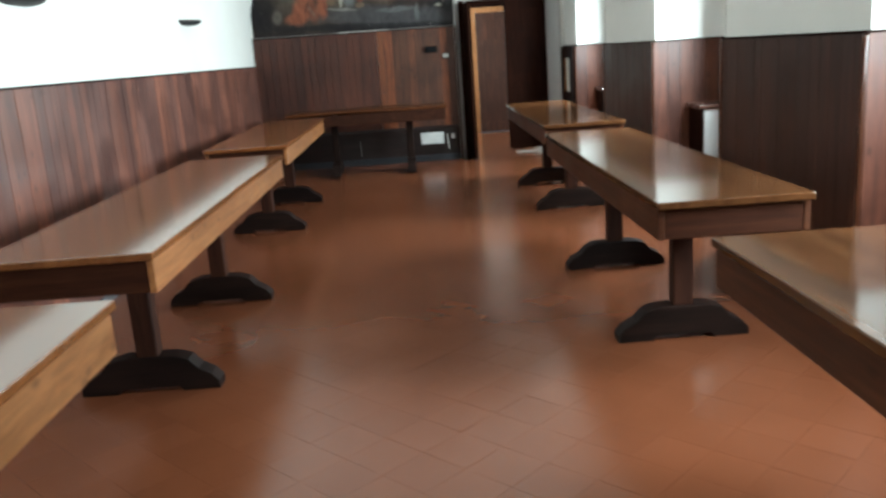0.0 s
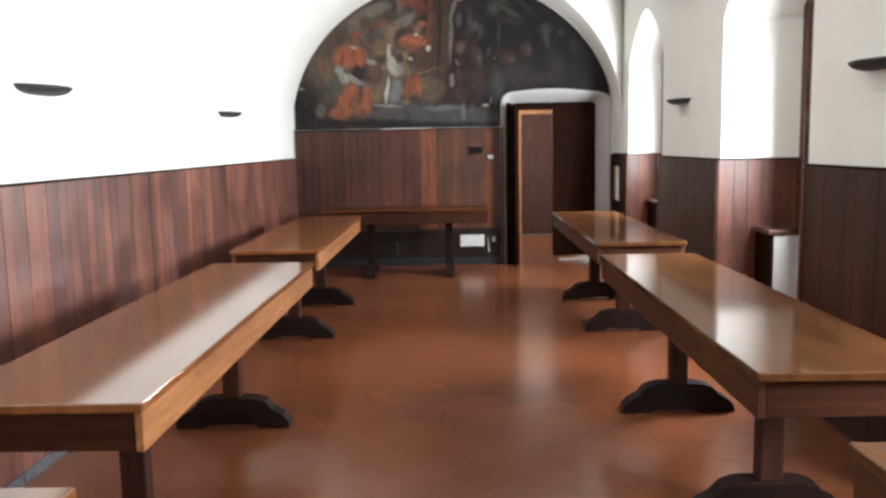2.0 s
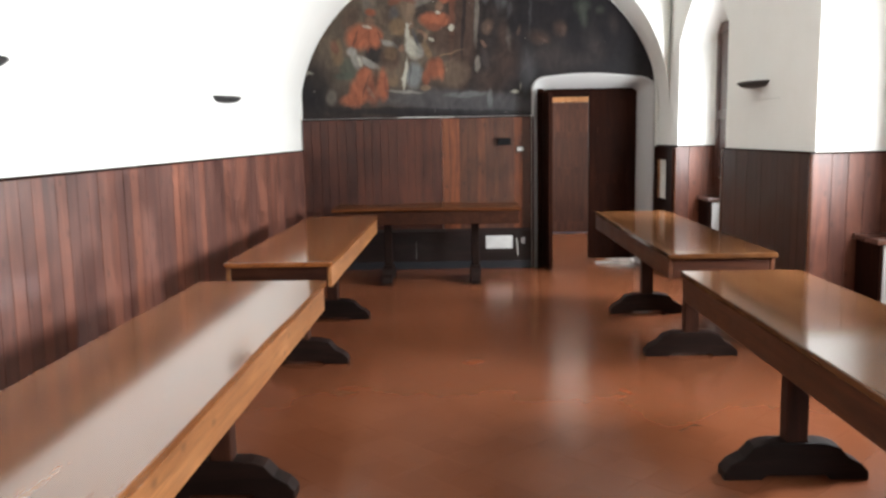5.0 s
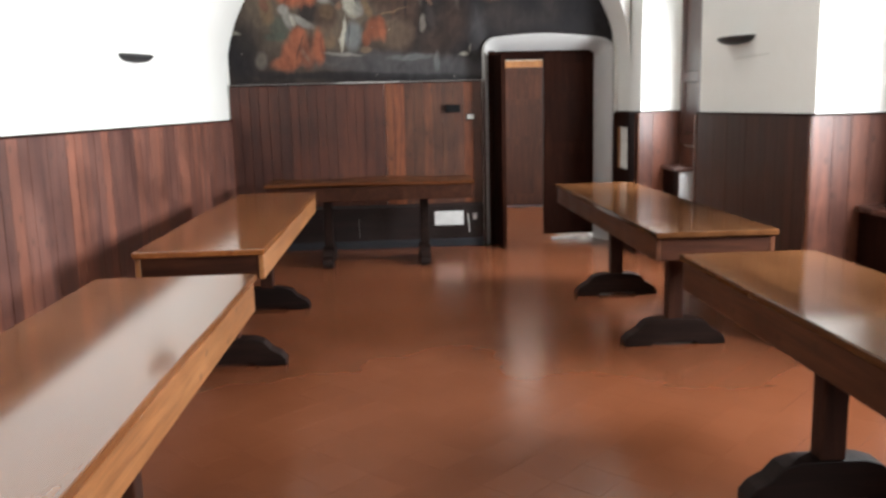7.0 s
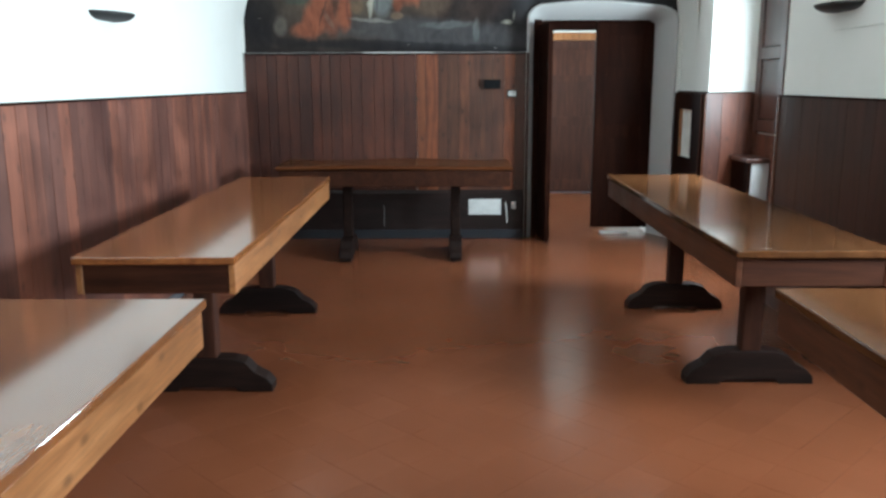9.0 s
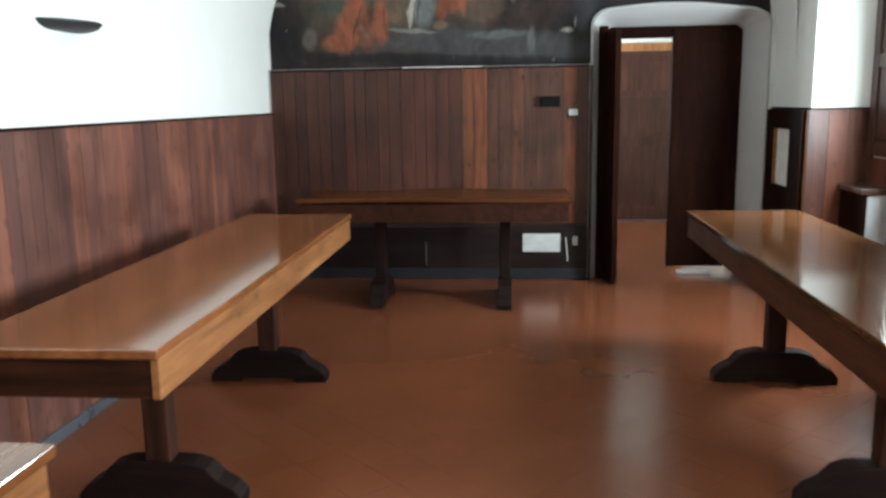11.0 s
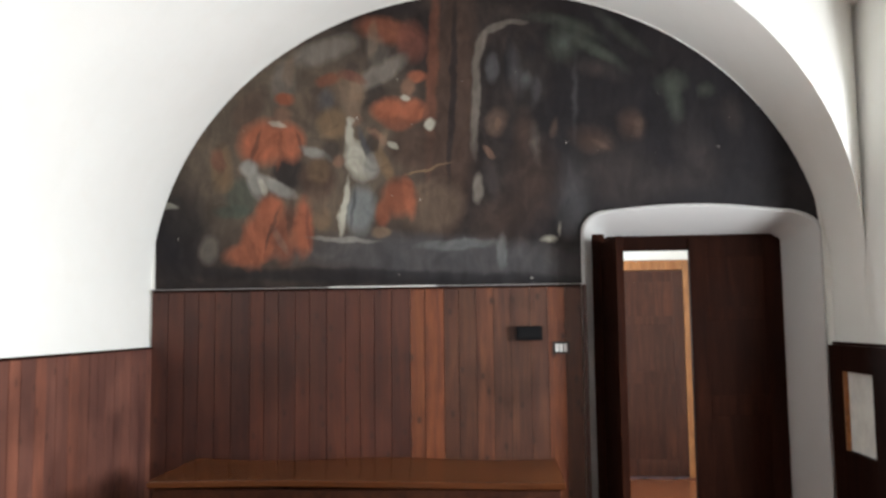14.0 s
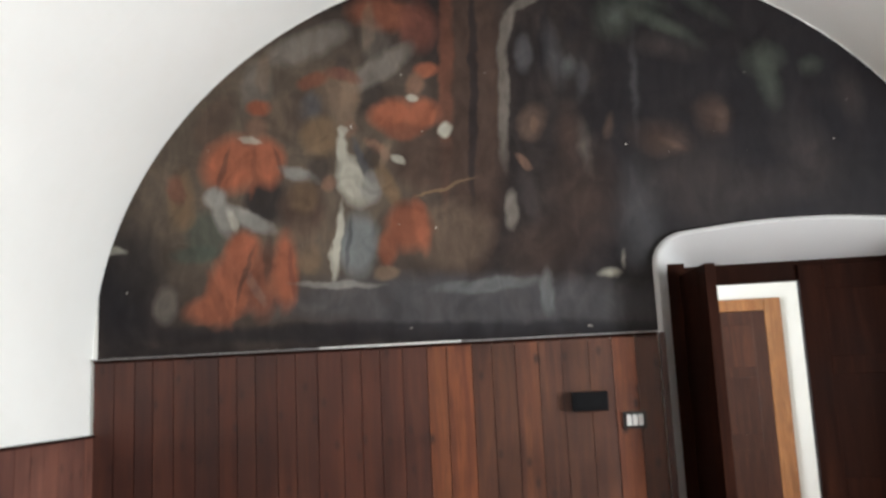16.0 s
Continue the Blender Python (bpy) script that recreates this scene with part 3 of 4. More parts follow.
def displaced(n, l, src, base, scale, detail, amount):
    """Coordinates pushed about by noise, so that painted edges fray."""
    t = n.new("ShaderNodeTexNoise")
    t.inputs["Scale"].default_value = scale
    t.inputs["Detail"].default_value = detail
    l.new(src, t.inputs["Vector"])
    mul = n.new("ShaderNodeVectorMath")
    mul.operation = "MULTIPLY_ADD"
    mul.inputs[1].default_value = (amount, 0.0, amount)
    l.new(t.outputs["Color"], mul.inputs[0])
    l.new(base, mul.inputs[2])
    add = n.new("ShaderNodeVectorMath")
    add.operation = "ADD"
    add.inputs[1].default_value = (-amount / 2, 0.0, -amount / 2)
    l.new(mul.outputs[0], add.inputs[0])
    return add.outputs[0]


def fresco_paint(name, lo, hi):
    """Old wall painting between two places along x: soft shapes in earth colours on a dark, mottled ground."""
    m, n, l, s = graph(name)
    src = n.new("ShaderNodeTexCoord").outputs["Object"]
    pv = displaced(n, l, src, src, 4.5, 3, 0.05)
    pv = displaced(n, l, src, pv, 15.0, 2, 0.03)
    clouds = noise_tex(n, l, src, 3.2, 6, 0.62, 0.6)
    paint = ramp(n, l, clouds, ((0.25, (0.011, 0.0088, 0.0092)), (0.5, (0.0225, 0.0172, 0.0160)), (0.78, (0.048, 0.037, 0.031))))
    for hue, cx, cz, rx, rz, turn, force in SHAPES:
        reach = 1.3 * max(rx, rz) + 0.08
        if cx + reach < lo or cx - reach > hi:
            continue
        mp = n.new("ShaderNodeMapping")
        mp.vector_type = "TEXTURE"
        mp.inputs["Location"].default_value = (cx, 0, cz)
        mp.inputs["Rotation"].default_value = (0, radians(-turn), 0)
        mp.inputs["Scale"].default_value = (rx, 50, rz)
        l.new(pv, mp.inputs["Vector"])
        ln = n.new("ShaderNodeVectorMath")
        ln.operation = "LENGTH"
        l.new(mp.outputs["Vector"], ln.inputs[0])
        worn = (hue, cx, cz, rx, rz, turn, force) in HAZY
        paint = mix(n, l, remap(n, l, ln.outputs["Value"], force, 0.0, 0.15 if worn else 0.68, 1.3 if worn else 1.16), paint, tuple((1.35 if worn else 1.36) * c for c in HUES[hue]))
    fold = n.new("ShaderNodeMapping")
    fold.inputs["Scale"].default_value = (15, 1, 5)
    fold.inputs["Rotation"].default_value = (0, radians(24), 0)
    l.new(pv, fold.inputs["Vector"])
    folds = noise_tex(n, l, fold.outputs["Vector"], 1.0, 4, 0.6, 0.6)
    paint = mix(n, l, 0.45, paint, ramp(n, l, folds, ((0.3, (0.55, 0.52, 0.5)), (0.55, (1.0, 1.0, 1.0)), (0.75, (1.45, 1.4, 1.35)))), "MULTIPLY")
    brush = noise_tex(n, l, pv, 6, 4, 0.5, 1.2)
    paint = mix(n, l, 0.5, paint, ramp(n, l, brush, ((0.28, (0.45, 0.43, 0.42)), (0.5, (1, 1, 1)), (0.75, (1.55, 1.5, 1.42)))), "MULTIPLY")
    chip = noise_tex(n, l, src, 24, 3, 0.5)
    paint = mix(n, l, remap(n, l, chip, 0, 0.8, 0.765, 0.79), paint, (0.36, 0.34, 0.30))
    l.new(paint, s.inputs["Base Color"])
    l.new(remap(n, l, brush, 0.55, 0.75, 0.3, 0.7), s.inputs["Roughness"])
    s.inputs["Specular IOR Level"].default_value = 0.12
    bump(n, l, s, brush, 0.15, 0.003)
    return m


edge = []
for i in range(61):
    a = math.pi * (1 - i / 60)
    x = MID + (HALF - 0.028) * math.cos(a)
    edge.append((x, max(END_H + 0.01, barrel(x) - 0.01)))
low = [p for p in lip if p[1] > END_H + 0.02]
right = [p for p in edge if p[0] < low[-1][0] - 0.02 or p[1] > 2.2]
outline = right + low[::-1] + [(low[0][0], END_H + 0.008), (edge[0][0], END_H + 0.008)]
fresco = thing("wall_painting", "dark lunette wall painting with red and pale robed shapes", "painting")
CUTS = (-2.0, -0.62, -0.02, 0.36, 2.6)
for lo, hi in zip(CUTS, CUTS[1:]):
    bm = bmesh.new()
    prism(bm, outline, Y1 - 0.006, Y1 - 0.002, "y")
    for x, way in ((lo, -1), (hi, 1)):
        bmesh.ops.bisect_plane(bm, geom=bm.verts[:] + bm.edges[:] + bm.faces[:], plane_co=(x, 0, 0), plane_no=(way, 0, 0), clear_outer=True)
    part("painted_section", bm, fresco_paint("lunette_fresco", lo, hi), fresco)


# ---------------------------------------------------------------- panelling
def board_mesh(w, h, material, d=0.02, c=0.0015):
    """One upright board, back on x = 0, face towards +x, with a narrow gap on both sides."""
    bm = bmesh.new()
    prism(bm, ((0, c), (d, c), (d, w - c), (0, w - c)), 0.0, h, "z")
    return mesh_of("board", bm, material)


def boards(parent, start, end, h, width, seed, z0=0.0, material=M_PANEL):
    """A row of boards from one foot point to another; faces turn to the left of the way."""
    rng = random.Random(seed)
    run = math.dist(start, end)
    sizes = [board_mesh(width * k, h - z0, material) for k in (0.86, 1.0, 1.12)]
    spans = [width * k for k in (0.86, 1.0, 1.12)]
    ang = math.atan2(end[1] - start[1], end[0] - start[0])
    pos, made = 0.0, 0
    while pos < run - 0.01:
        k = rng.randrange(3)
        w = spans[k]
        scale = 1.0
        if pos + w > run - 0.03:
            scale = (run - pos) / w
            w = run - pos
        x, y = start[0] + math.cos(ang) * pos, start[1] + math.sin(ang) * pos
        m = pose(x, y, z0, 0, 0, math.degrees(ang) - 90) @ Matrix.Translation((rng.uniform(-0.0012, 0.0012), 0, 0)) @ Matrix.Diagonal((1, scale, 1, 1))
        piece("board", sizes[k], parent, m)
        pos += w
        made += 1
    return made


def panelling(name, label, runs, h, width, seed, materials=(M_PANEL,)):
    root = thing(name, label, "wall panelling", "", "structure")
    for k, (p, q) in enumerate(runs):
        boards(root, p, q, h, width, seed + k, 0.0, materials[k % len(materials)])
        ang = math.atan2(q[1] - p[1], q[0] - p[0])
        bm = bmesh.new()
        box(bm, -0.002, 0.031, 0.001, math.dist(p, q) - 0.001, h + 0.0005, h + 0.012, 0.004, 2)
        cap = part("cap_rail", bm, M_DOOR, root)
        bm = bmesh.new()
        box(bm, 0.0005, 0.006, 0.002, math.dist(p, q) - 0.002, 0.002, h - 0.002)
        back = part("backing", bm, M_PLINTH, root, "dark backing seen in the joints")
        back.matrix_basis = pose(p[0], p[1], 0, 0, 0, math.degrees(ang) - 90)
        cap.matrix_basis = pose(p[0], p[1], 0, 0, 0, math.degrees(ang) - 90)
    return root


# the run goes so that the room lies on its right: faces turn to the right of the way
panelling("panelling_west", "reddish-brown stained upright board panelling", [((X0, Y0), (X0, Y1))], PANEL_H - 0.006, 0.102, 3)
SEAM_X = -0.083                  # where the knottier, paler boards begin
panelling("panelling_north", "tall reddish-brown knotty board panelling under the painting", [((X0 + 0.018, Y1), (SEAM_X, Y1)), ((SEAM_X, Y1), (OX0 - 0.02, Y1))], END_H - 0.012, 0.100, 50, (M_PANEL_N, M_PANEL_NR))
runs = []
ys_desc = sorted([v for ab in NICHES for v in ab], reverse=True)
seq = [10.985] + ys_desc + [Y0]
for i in range(0, len(seq), 2):
    runs.append(((X1, seq[i]), (X1, seq[i + 1])))
for a, b in NICHES:
    BACK = back_of(a)
    runs.append(((X1 - 0.02, b), (BACK, b)))
    runs.append(((BACK, a), (X1 - 0.02, a)))
    runs.append(((BACK, b - 0.021), (BACK, b - 0.07)))
east_panels = panelling("panelling_east", "reddish-brown board panelling on piers and niches, piers darkened for shade", runs, PANEL_H - 0.012, 0.115, 90, [M_PANEL_E] * 5 + [M_PANEL_R] * 12)
for a, b in NICHES:
    # rounded, polished posts on the corners of the piers
    for y in (a, b):
        bm = bmesh.new()
        box(bm, X1 - 0.032, X1 - 0.0005, y - 0.014, y + 0.0215, 0.0, PANEL_H - 0.014, 0.012, 4)
        part("corner_post", bm, M_POST, east_panels, "rounded glossy corner post")
    boards(east_panels, (back_of(a), b - 0.071), (back_of(a), a + 0.021), 1.022, 0.115, 140, 0.0, M_PANEL_R)

# dusty ledge on top of the tall panelling, bare plaster along its middle
bm = bmesh.new()
box(bm, X0 + 0.01, -0.561, Y1 - 0.030, Y1 - 0.007, END_H + 0.001, END_H + 0.006, 0.002)
box(bm, 0.071, OX0 - 0.03, Y1 - 0.030, Y1 - 0.007, END_H + 0.001, END_H + 0.005, 0.002)
structure("ledge", bm, M_DUST, "grey dusty ledge above the tall panelling", "ledge")
bm = bmesh.new()
box(bm, -0.56, 0.07, Y1 - 0.034, Y1 - 0.007, END_H + 0.001, END_H + 0.009, 0.002)
structure("ledge", bm, M_PAPER, "bare pale plaster stretch of the ledge", "ledge")
# dark upright strip where the tall panelling meets the plaster splay, added to darken the splay's edge
bm = bmesh.new()
box(bm, OX0 - 0.0195, OX0 + 0.006, Y1 - 0.050, Y1 - 0.0405, 0.0, END_H - 0.002, 0.003, 2)
structure("edge_strip", bm, M_PANEL_E, "dark strip added over the splay's edge beside the doorway", "trim")


# ---------------------------------------------------------------- windows
def window(k, a, b):
    BACK = back_of(a)
    w0, w1 = a + 0.30, b - 0.08
    root = thing("window_%d" % k, "wooden window with a panelled inner shutter", "window", "niche windows", "structure")
    f = 0.055
    for nm, args in (("window_frame", (w0 + 0.001, w0 + f)), ("window_frame", (w1 - f, w1 - 0.001))):
        bm = bmesh.new()
        box(bm, BACK + 0.03, BACK + 0.09, args[0], args[1], WIN_Z[0] + 0.001, WIN_Z[1] - 0.001, 0.006)
        part(nm, bm, M_FAR, root)
    for z in (WIN_Z[0] + 0.001, WIN_Z[1] - f):
        bm = bmesh.new()
        box(bm, BACK + 0.03, BACK + 0.09, w0 + f + 0.001, w1 - f - 0.001, z, z + f - 0.002, 0.006)
        part("window_frame", bm, M_FAR, root)
    # shutter leaf lying on the far half
    y0, y1 = w1 - 0.53, w1 + 0.02
    z0, z1 = WIN_Z[0] - 0.02, WIN_Z[1] + 0.02
    sx0, sx1 = BACK - 0.045, BACK - 0.006
    for ya, yb, za, zb in ((y0, y0 + 0.085, z0, z1), (y1 - 0.085, y1, z0, z1), (y0 + 0.086, y1 - 0.086, z0, z0 + 0.1), (y0 + 0.086, y1 - 0.086, z1 - 0.1, z1), (y0 + 0.086, y1 - 0.086, 1.60, 1.69)):
        bm = bmesh.new()
        box(bm, sx0, sx1, ya, yb, za, zb, 0.008, 2)
        part("shutter_rail", bm, M_FAR, root)
    for za, zb in ((z0 + 0.101, 1.599), (1.691, z1 - 0.101)):
        bm = bmesh.new()
        box(bm, sx0 + 0.014, sx1 - 0.004, y0 + 0.087, y1 - 0.087, za, zb, 0.012, 2)
        part("shutter_panel", bm, M_FAR, root)
    bm = bmesh.new()
    box(bm, BACK - 0.03, BACK + 0.03, w0 - 0.03, y0 - 0.004, WIN_Z[0] - 0.03, WIN_Z[0] - 0.001, 0.006)
    part("window_sill", bm, M_STONE, root)
    return root


for k, (a, b) in enumerate(NICHES):
    window(k + 1, a, b)


def window_seat(a, b):
    BACK = back_of(a)
    root = thing("window_seat", "window seat with dark slab top and white plastered end", "seat", "window seats")
    x0, x1, y0, y1, h = BACK - (0.33 if a < 8 else 0.18), BACK - 0.0225, b - (0.33 if a < 8 else 0.42), b - 0.024, 0.85
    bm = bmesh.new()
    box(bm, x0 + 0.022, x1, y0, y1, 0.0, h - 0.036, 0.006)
    # white plaster end, toned down with the splay's darkened base
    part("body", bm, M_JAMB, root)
    bm = bmesh.new()
    box(bm, x0, x0 + 0.02, y0 + 0.004, y1, 0.0, h - 0.036, 0.004)
    part("front_panel", bm, M_DOOR, root, "dark wooden front panel")
    bm = bmesh.new()
    box(bm, x0 - 0.025, x1, y0 - 0.02, y1, h - 0.035, h, 0.007, 2)
    part("top", bm, M_BENCH, root, "dark glossy slab top")


for a, b in NICHES[:3]:
    window_seat(a, b)


# ---------------------------------------------------------------- doors
def door_leaf(name, w, h, label, material, hinge, angle, handle=True, hinges=True):
    """A panelled leaf; hinge line at its own origin, leaf towards +x, room side towards -y."""
    root = thing(name, label, "door", "", "structure")
    t, st = 0.042, 0.1
    for x0, x1, z0, z1 in ((0, st, 0, h), (w - st, w, 0, h), (st + 0.001, w - st - 0.001, 0, 0.16), (st + 0.001, w - st - 0.001, h - 0.11, h), (st + 0.001, w - st - 0.001, 0.86, 0.98), (st + 0.001, w - st - 0.001, 1.42, 1.5)):
        bm = bmesh.new()
        box(bm, x0, x1, -t, 0, z0, z1, 0.0015, 1)
        part("rail" if x1 - x0 > st + 0.01 or z1 - z0 < 0.5 else "stile", bm, material, root)
    for z0, z1 in ((0.161, 0.859), (0.981, 1.419), (1.501, h - 0.111)):
        bm = bmesh.new()
        box(bm, st - 0.01, w - st + 0.01, -t + 0.0025, -0.0025, z0 - 0.012, z1 + 0.012, 0.001, 1)
        part("panel", bm, material, root)
    if handle:
        bm = bmesh.new()
        bmesh.ops.create_uvsphere(bm, u_segments=12, v_segments=8, radius=0.022, matrix=Matrix.Translation((w - 0.05, -t - 0.035, 1.02)))
        box(bm, w - 0.056, w - 0.044, -t - 0.03, -t, 1.014, 1.026)
        part("door_handle", bm, M_IRON, root, "small black knob", True)
    if hinges:
        for z in (0.25, h - 0.25):
            bm = bmesh.new()
            box(bm, -0.008, 0.004, -t - 0.006, -t + 0.02, z - 0.05, z + 0.05, 0.003)
            part("hinge", bm, M_IRON, root)
    root.matrix_basis = pose(hinge[0], hinge[1], hinge[2], 0, 0, angle)
    return root


door_leaf("door_1", 0.53, 1.92, "dark walnut panelled door leaf standing open into the room", M_DOOR, (1.062, 11.235, 0.015), -84.5, False)
door_leaf("door_2", 0.535, 1.91, "dark walnut panelled door leaf, closed", M_DOOR, (2.112, 11.245, 0.055), 180, False)
door_leaf("door_3", 0.74, 1.935, "brown panelled wooden door closed at the passage end", M_FAR, (1.42, PY + 0.02, 0.012), 0, False)
root = thing("door_frame", "honey-coloured wooden frame around the passage door", "door frame", "", "structure")
for x0, x1, z0, z1 in ((1.29, 1.415, 0, 2.045), (2.162, 2.29, 0, 2.045), (1.416, 2.161, 1.95, 2.045)):
    bm = bmesh.new()
    box(bm, x0, x1, PY - 0.03, PY + 0.05, z0, z1, 0.008, 2)
    part("frame_member", bm, M_OAK, root)
bm = bmesh.new()
box(bm, DX0 + 0.001, DX1 - 0.001, 11.264, 11.32, 1.90, DTOP - 0.001, 0.004)
structure("door_head", bm, M_DOOR, "dark wooden head rail of the double door", "door frame")
# dark filler post in the splay, added so the open leaf looks wider from the camera
bm = bmesh.new()
prism(bm, ((0.982, 11.085), (1.058, 11.085), (1.058, 11.25)), 0.0, DTOP - 0.004, "z", 0.002)
structure("door_jamb", bm, M_DOOR, "dark filler post widening the open leaf's outline", "door frame")
# pale strip painted for the daylight in the gap under the closed leaf
bm = bmesh.new()
box(bm, 1.66, 1.93, 11.19, 11.26, 0.0, 0.02, 0.004)
structure("threshold", bm, M_STONE, "pale strip standing for the light under the door", "threshold")


# ---------------------------------------------------------------- tables
def foot(bm, w, d, h=0.165):
    """A low sledge foot with stepped, rounded shoulders, w across."""
    k = w / 2
    pts = [(-k, 0), (-k, 0.035), (-k + 0.03, 0.07), (-k + 0.085, 0.10), (-k + 0.125, 0.145), (-k + 0.175, h - 0.004), (-0.10, h), (0.10, h), (k - 0.175, h - 0.004), (k - 0.125, 0.145), (k - 0.085, 0.10), (k - 0.03, 0.07), (k, 0.035), (k, 0), (k - 0.16, 0), (k - 0.18, 0.02), (-k + 0.18, 0.02), (-k + 0.16, 0)]
    prism(bm, pts, -d / 2, d / 2, "y", 0.006)


def slab(bm, w, length, z0, z1, seed, warp):
    """A thick hand-planed board along y: rounded, slightly wavy long edges, and a lift and sag of up to warp."""
    rng = random.Random(seed)
    waves = [(rng.uniform(2.0, 8.5), rng.uniform(0, 6.28), rng.uniform(0.0005, 0.0014)) for _ in range(8)]
    n, c, rings = 44, 0.0045, []
    for i in range(-1, n + 2):
        u = min(1.0, max(0.0, i / n))
        y = (u - 0.5) * length
        trim = 0.004 if i in (-1, n + 1) else 0.0
        y += {-1: -0.004, n + 1: 0.004}.get(i, 0.0)
        lx = -w / 2 + sum(k * math.sin(f * y + p) for f, p, k in waves[:4]) + trim
        rx = w / 2 + sum(k * math.sin(f * y + p) for f, p, k in waves[4:]) - trim
        dl = warp * math.sin(2.9 * y + 0.6) * 0.8
        dr = warp * math.sin(5.3 * y + 2.0)
        ring = []
        for x, z in ((lx + c, z0), (lx, z0 + c), (lx, z1 - c), (lx + 0.3 * c, z1 - 0.3 * c), (lx + c, z1), (rx - c, z1), (rx - 0.3 * c, z1 - 0.3 * c), (rx, z1 - c), (rx, z0 + c), (rx - c, z0)):
            k = (x - lx) / (rx - lx)
            ring.append(bm.verts.new((x, y, z + dl * (1 - k) + dr * k + (-trim if z > z0 + 0.01 else trim))))
        rings.append(ring)
    m = len(rings[0])
    for p, q in zip(rings, rings[1:]):
        for j in range(m):
            bm.faces.new((p[j], p[(j + 1) % m], q[(j + 1) % m], q[j]))
    bm.faces.new(rings[0])
    bm.faces.new(rings[-1][::-1])


def table(name, label, w, length, h=0.78, inset=0.69, group="", post=0.095, side=None, top=M_TOP, seed=1, warp=0.0, deep=0.122, legs=M_LEG):
    """A refectory table along y, base centred at the origin."""
    root = thing(name, label, "table", group)
    t = 0.03
    bm = bmesh.new()
    slab(bm, w, length, h - t, h, seed, warp)
    part("tabletop", bm, top, root)
    a = 0.020
    for s in (-1, 1):
        bm = bmesh.new()
        box(bm, s * (w / 2 - 0.008), s * (w / 2 - 0.034), -length / 2 + a - 0.003, length / 2 - a + 0.003, h - t - deep, h - t - 0.0005 - warp, 0.003)
        part("side_apron", bm, side or M_APRON, root, "reddish-brown apron board, darkened for shade" if side else "paler honey-brown apron board")
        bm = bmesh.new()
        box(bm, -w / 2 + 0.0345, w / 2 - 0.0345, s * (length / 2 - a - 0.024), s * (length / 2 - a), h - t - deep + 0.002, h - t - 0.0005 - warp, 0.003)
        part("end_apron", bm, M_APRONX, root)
        y = s * (length / 2 - inset) - 0.04
        bm = bmesh.new()
        box(bm, -post / 2, post / 2, y - 0.04, y + 0.04, 0.160, h - t - 0.03, 0.01, 2)
        part("leg", bm, legs, root)
        bm = bmesh.new()
        foot(bm, 0.61, 0.10)
        f = part("foot", bm, M_FOOT, root)
        f.location = (0, y, 0)
        bm = bmesh.new()
        box(bm, -w / 2 + 0.05, w / 2 - 0.05, y - 0.035, y + 0.035, h - t - 0.05, h - t - 0.001, 0.006)
        part("cross_bearer", bm, M_LEG, root)
    return root


LABEL = "long varnished refectory table with dark sledge feet"
first = table("refectory_table", LABEL, 0.635, 2.72, group="refectory tables")
first.matrix_basis = pose(-0.937, 7.83, 0, 0, 0, 0.35)
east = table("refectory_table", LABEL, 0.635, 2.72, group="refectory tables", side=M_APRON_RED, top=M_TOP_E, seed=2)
east.matrix_basis = pose(1.660, 7.93, 0, 0, 0, -0.1)
copy_thing(east, pose(1.58, 1.28, 0))
longer = table("refectory_table", LABEL, 0.645, 2.83, inset=0.745, group="refectory tables", seed=3)
longer.matrix_basis = pose(-0.872, 4.435, 0, 0, 0, -0.1)
copy_thing(longer, pose(-0.80, 1.02, 0))
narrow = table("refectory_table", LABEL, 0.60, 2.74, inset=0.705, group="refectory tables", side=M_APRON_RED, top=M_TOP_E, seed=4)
narrow.matrix_basis = pose(1.562, 4.60, 0, 0, 0, 0.1)
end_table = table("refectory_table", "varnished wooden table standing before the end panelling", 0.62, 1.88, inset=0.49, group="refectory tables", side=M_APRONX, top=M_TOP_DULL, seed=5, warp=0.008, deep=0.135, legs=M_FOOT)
end_table.matrix_basis = pose(-0.225, 10.235, 0, 0, 0, 90.6)


# ---------------------------------------------------------------- skirtings
bm = bmesh.new()
box(bm, X0 + 0.021, X0 + 0.035, Y0, Y1 - 0.03, 0.0, 0.055, 0.004, 2)
structure("baseboard", bm, M_SKIRT, "grey-blue stone skirting along the panelling", "baseboard")
bm = bmesh.new()
prism(bm, ((Y1 - 0.0215, 0.0), (Y1 - 0.055, 0.0), (Y1 - 0.055, 0.425), (Y1 - 0.0215, 0.452)), X0 + 0.036, OX0 - 0.03, "x", 0.003)
structure("plinth", bm, M_PLINTH, "near-black wooden plinth below the tall panelling", "plinth")


bm = bmesh.new()
box(bm, X0 + 0.036, OX0 - 0.032, Y1 - 0.068, Y1 - 0.0555, 0.0, 0.085, 0.004, 2)
structure("baseboard", bm, M_SLATE, "dark slate-blue skirting under the black plinth", "baseboard")


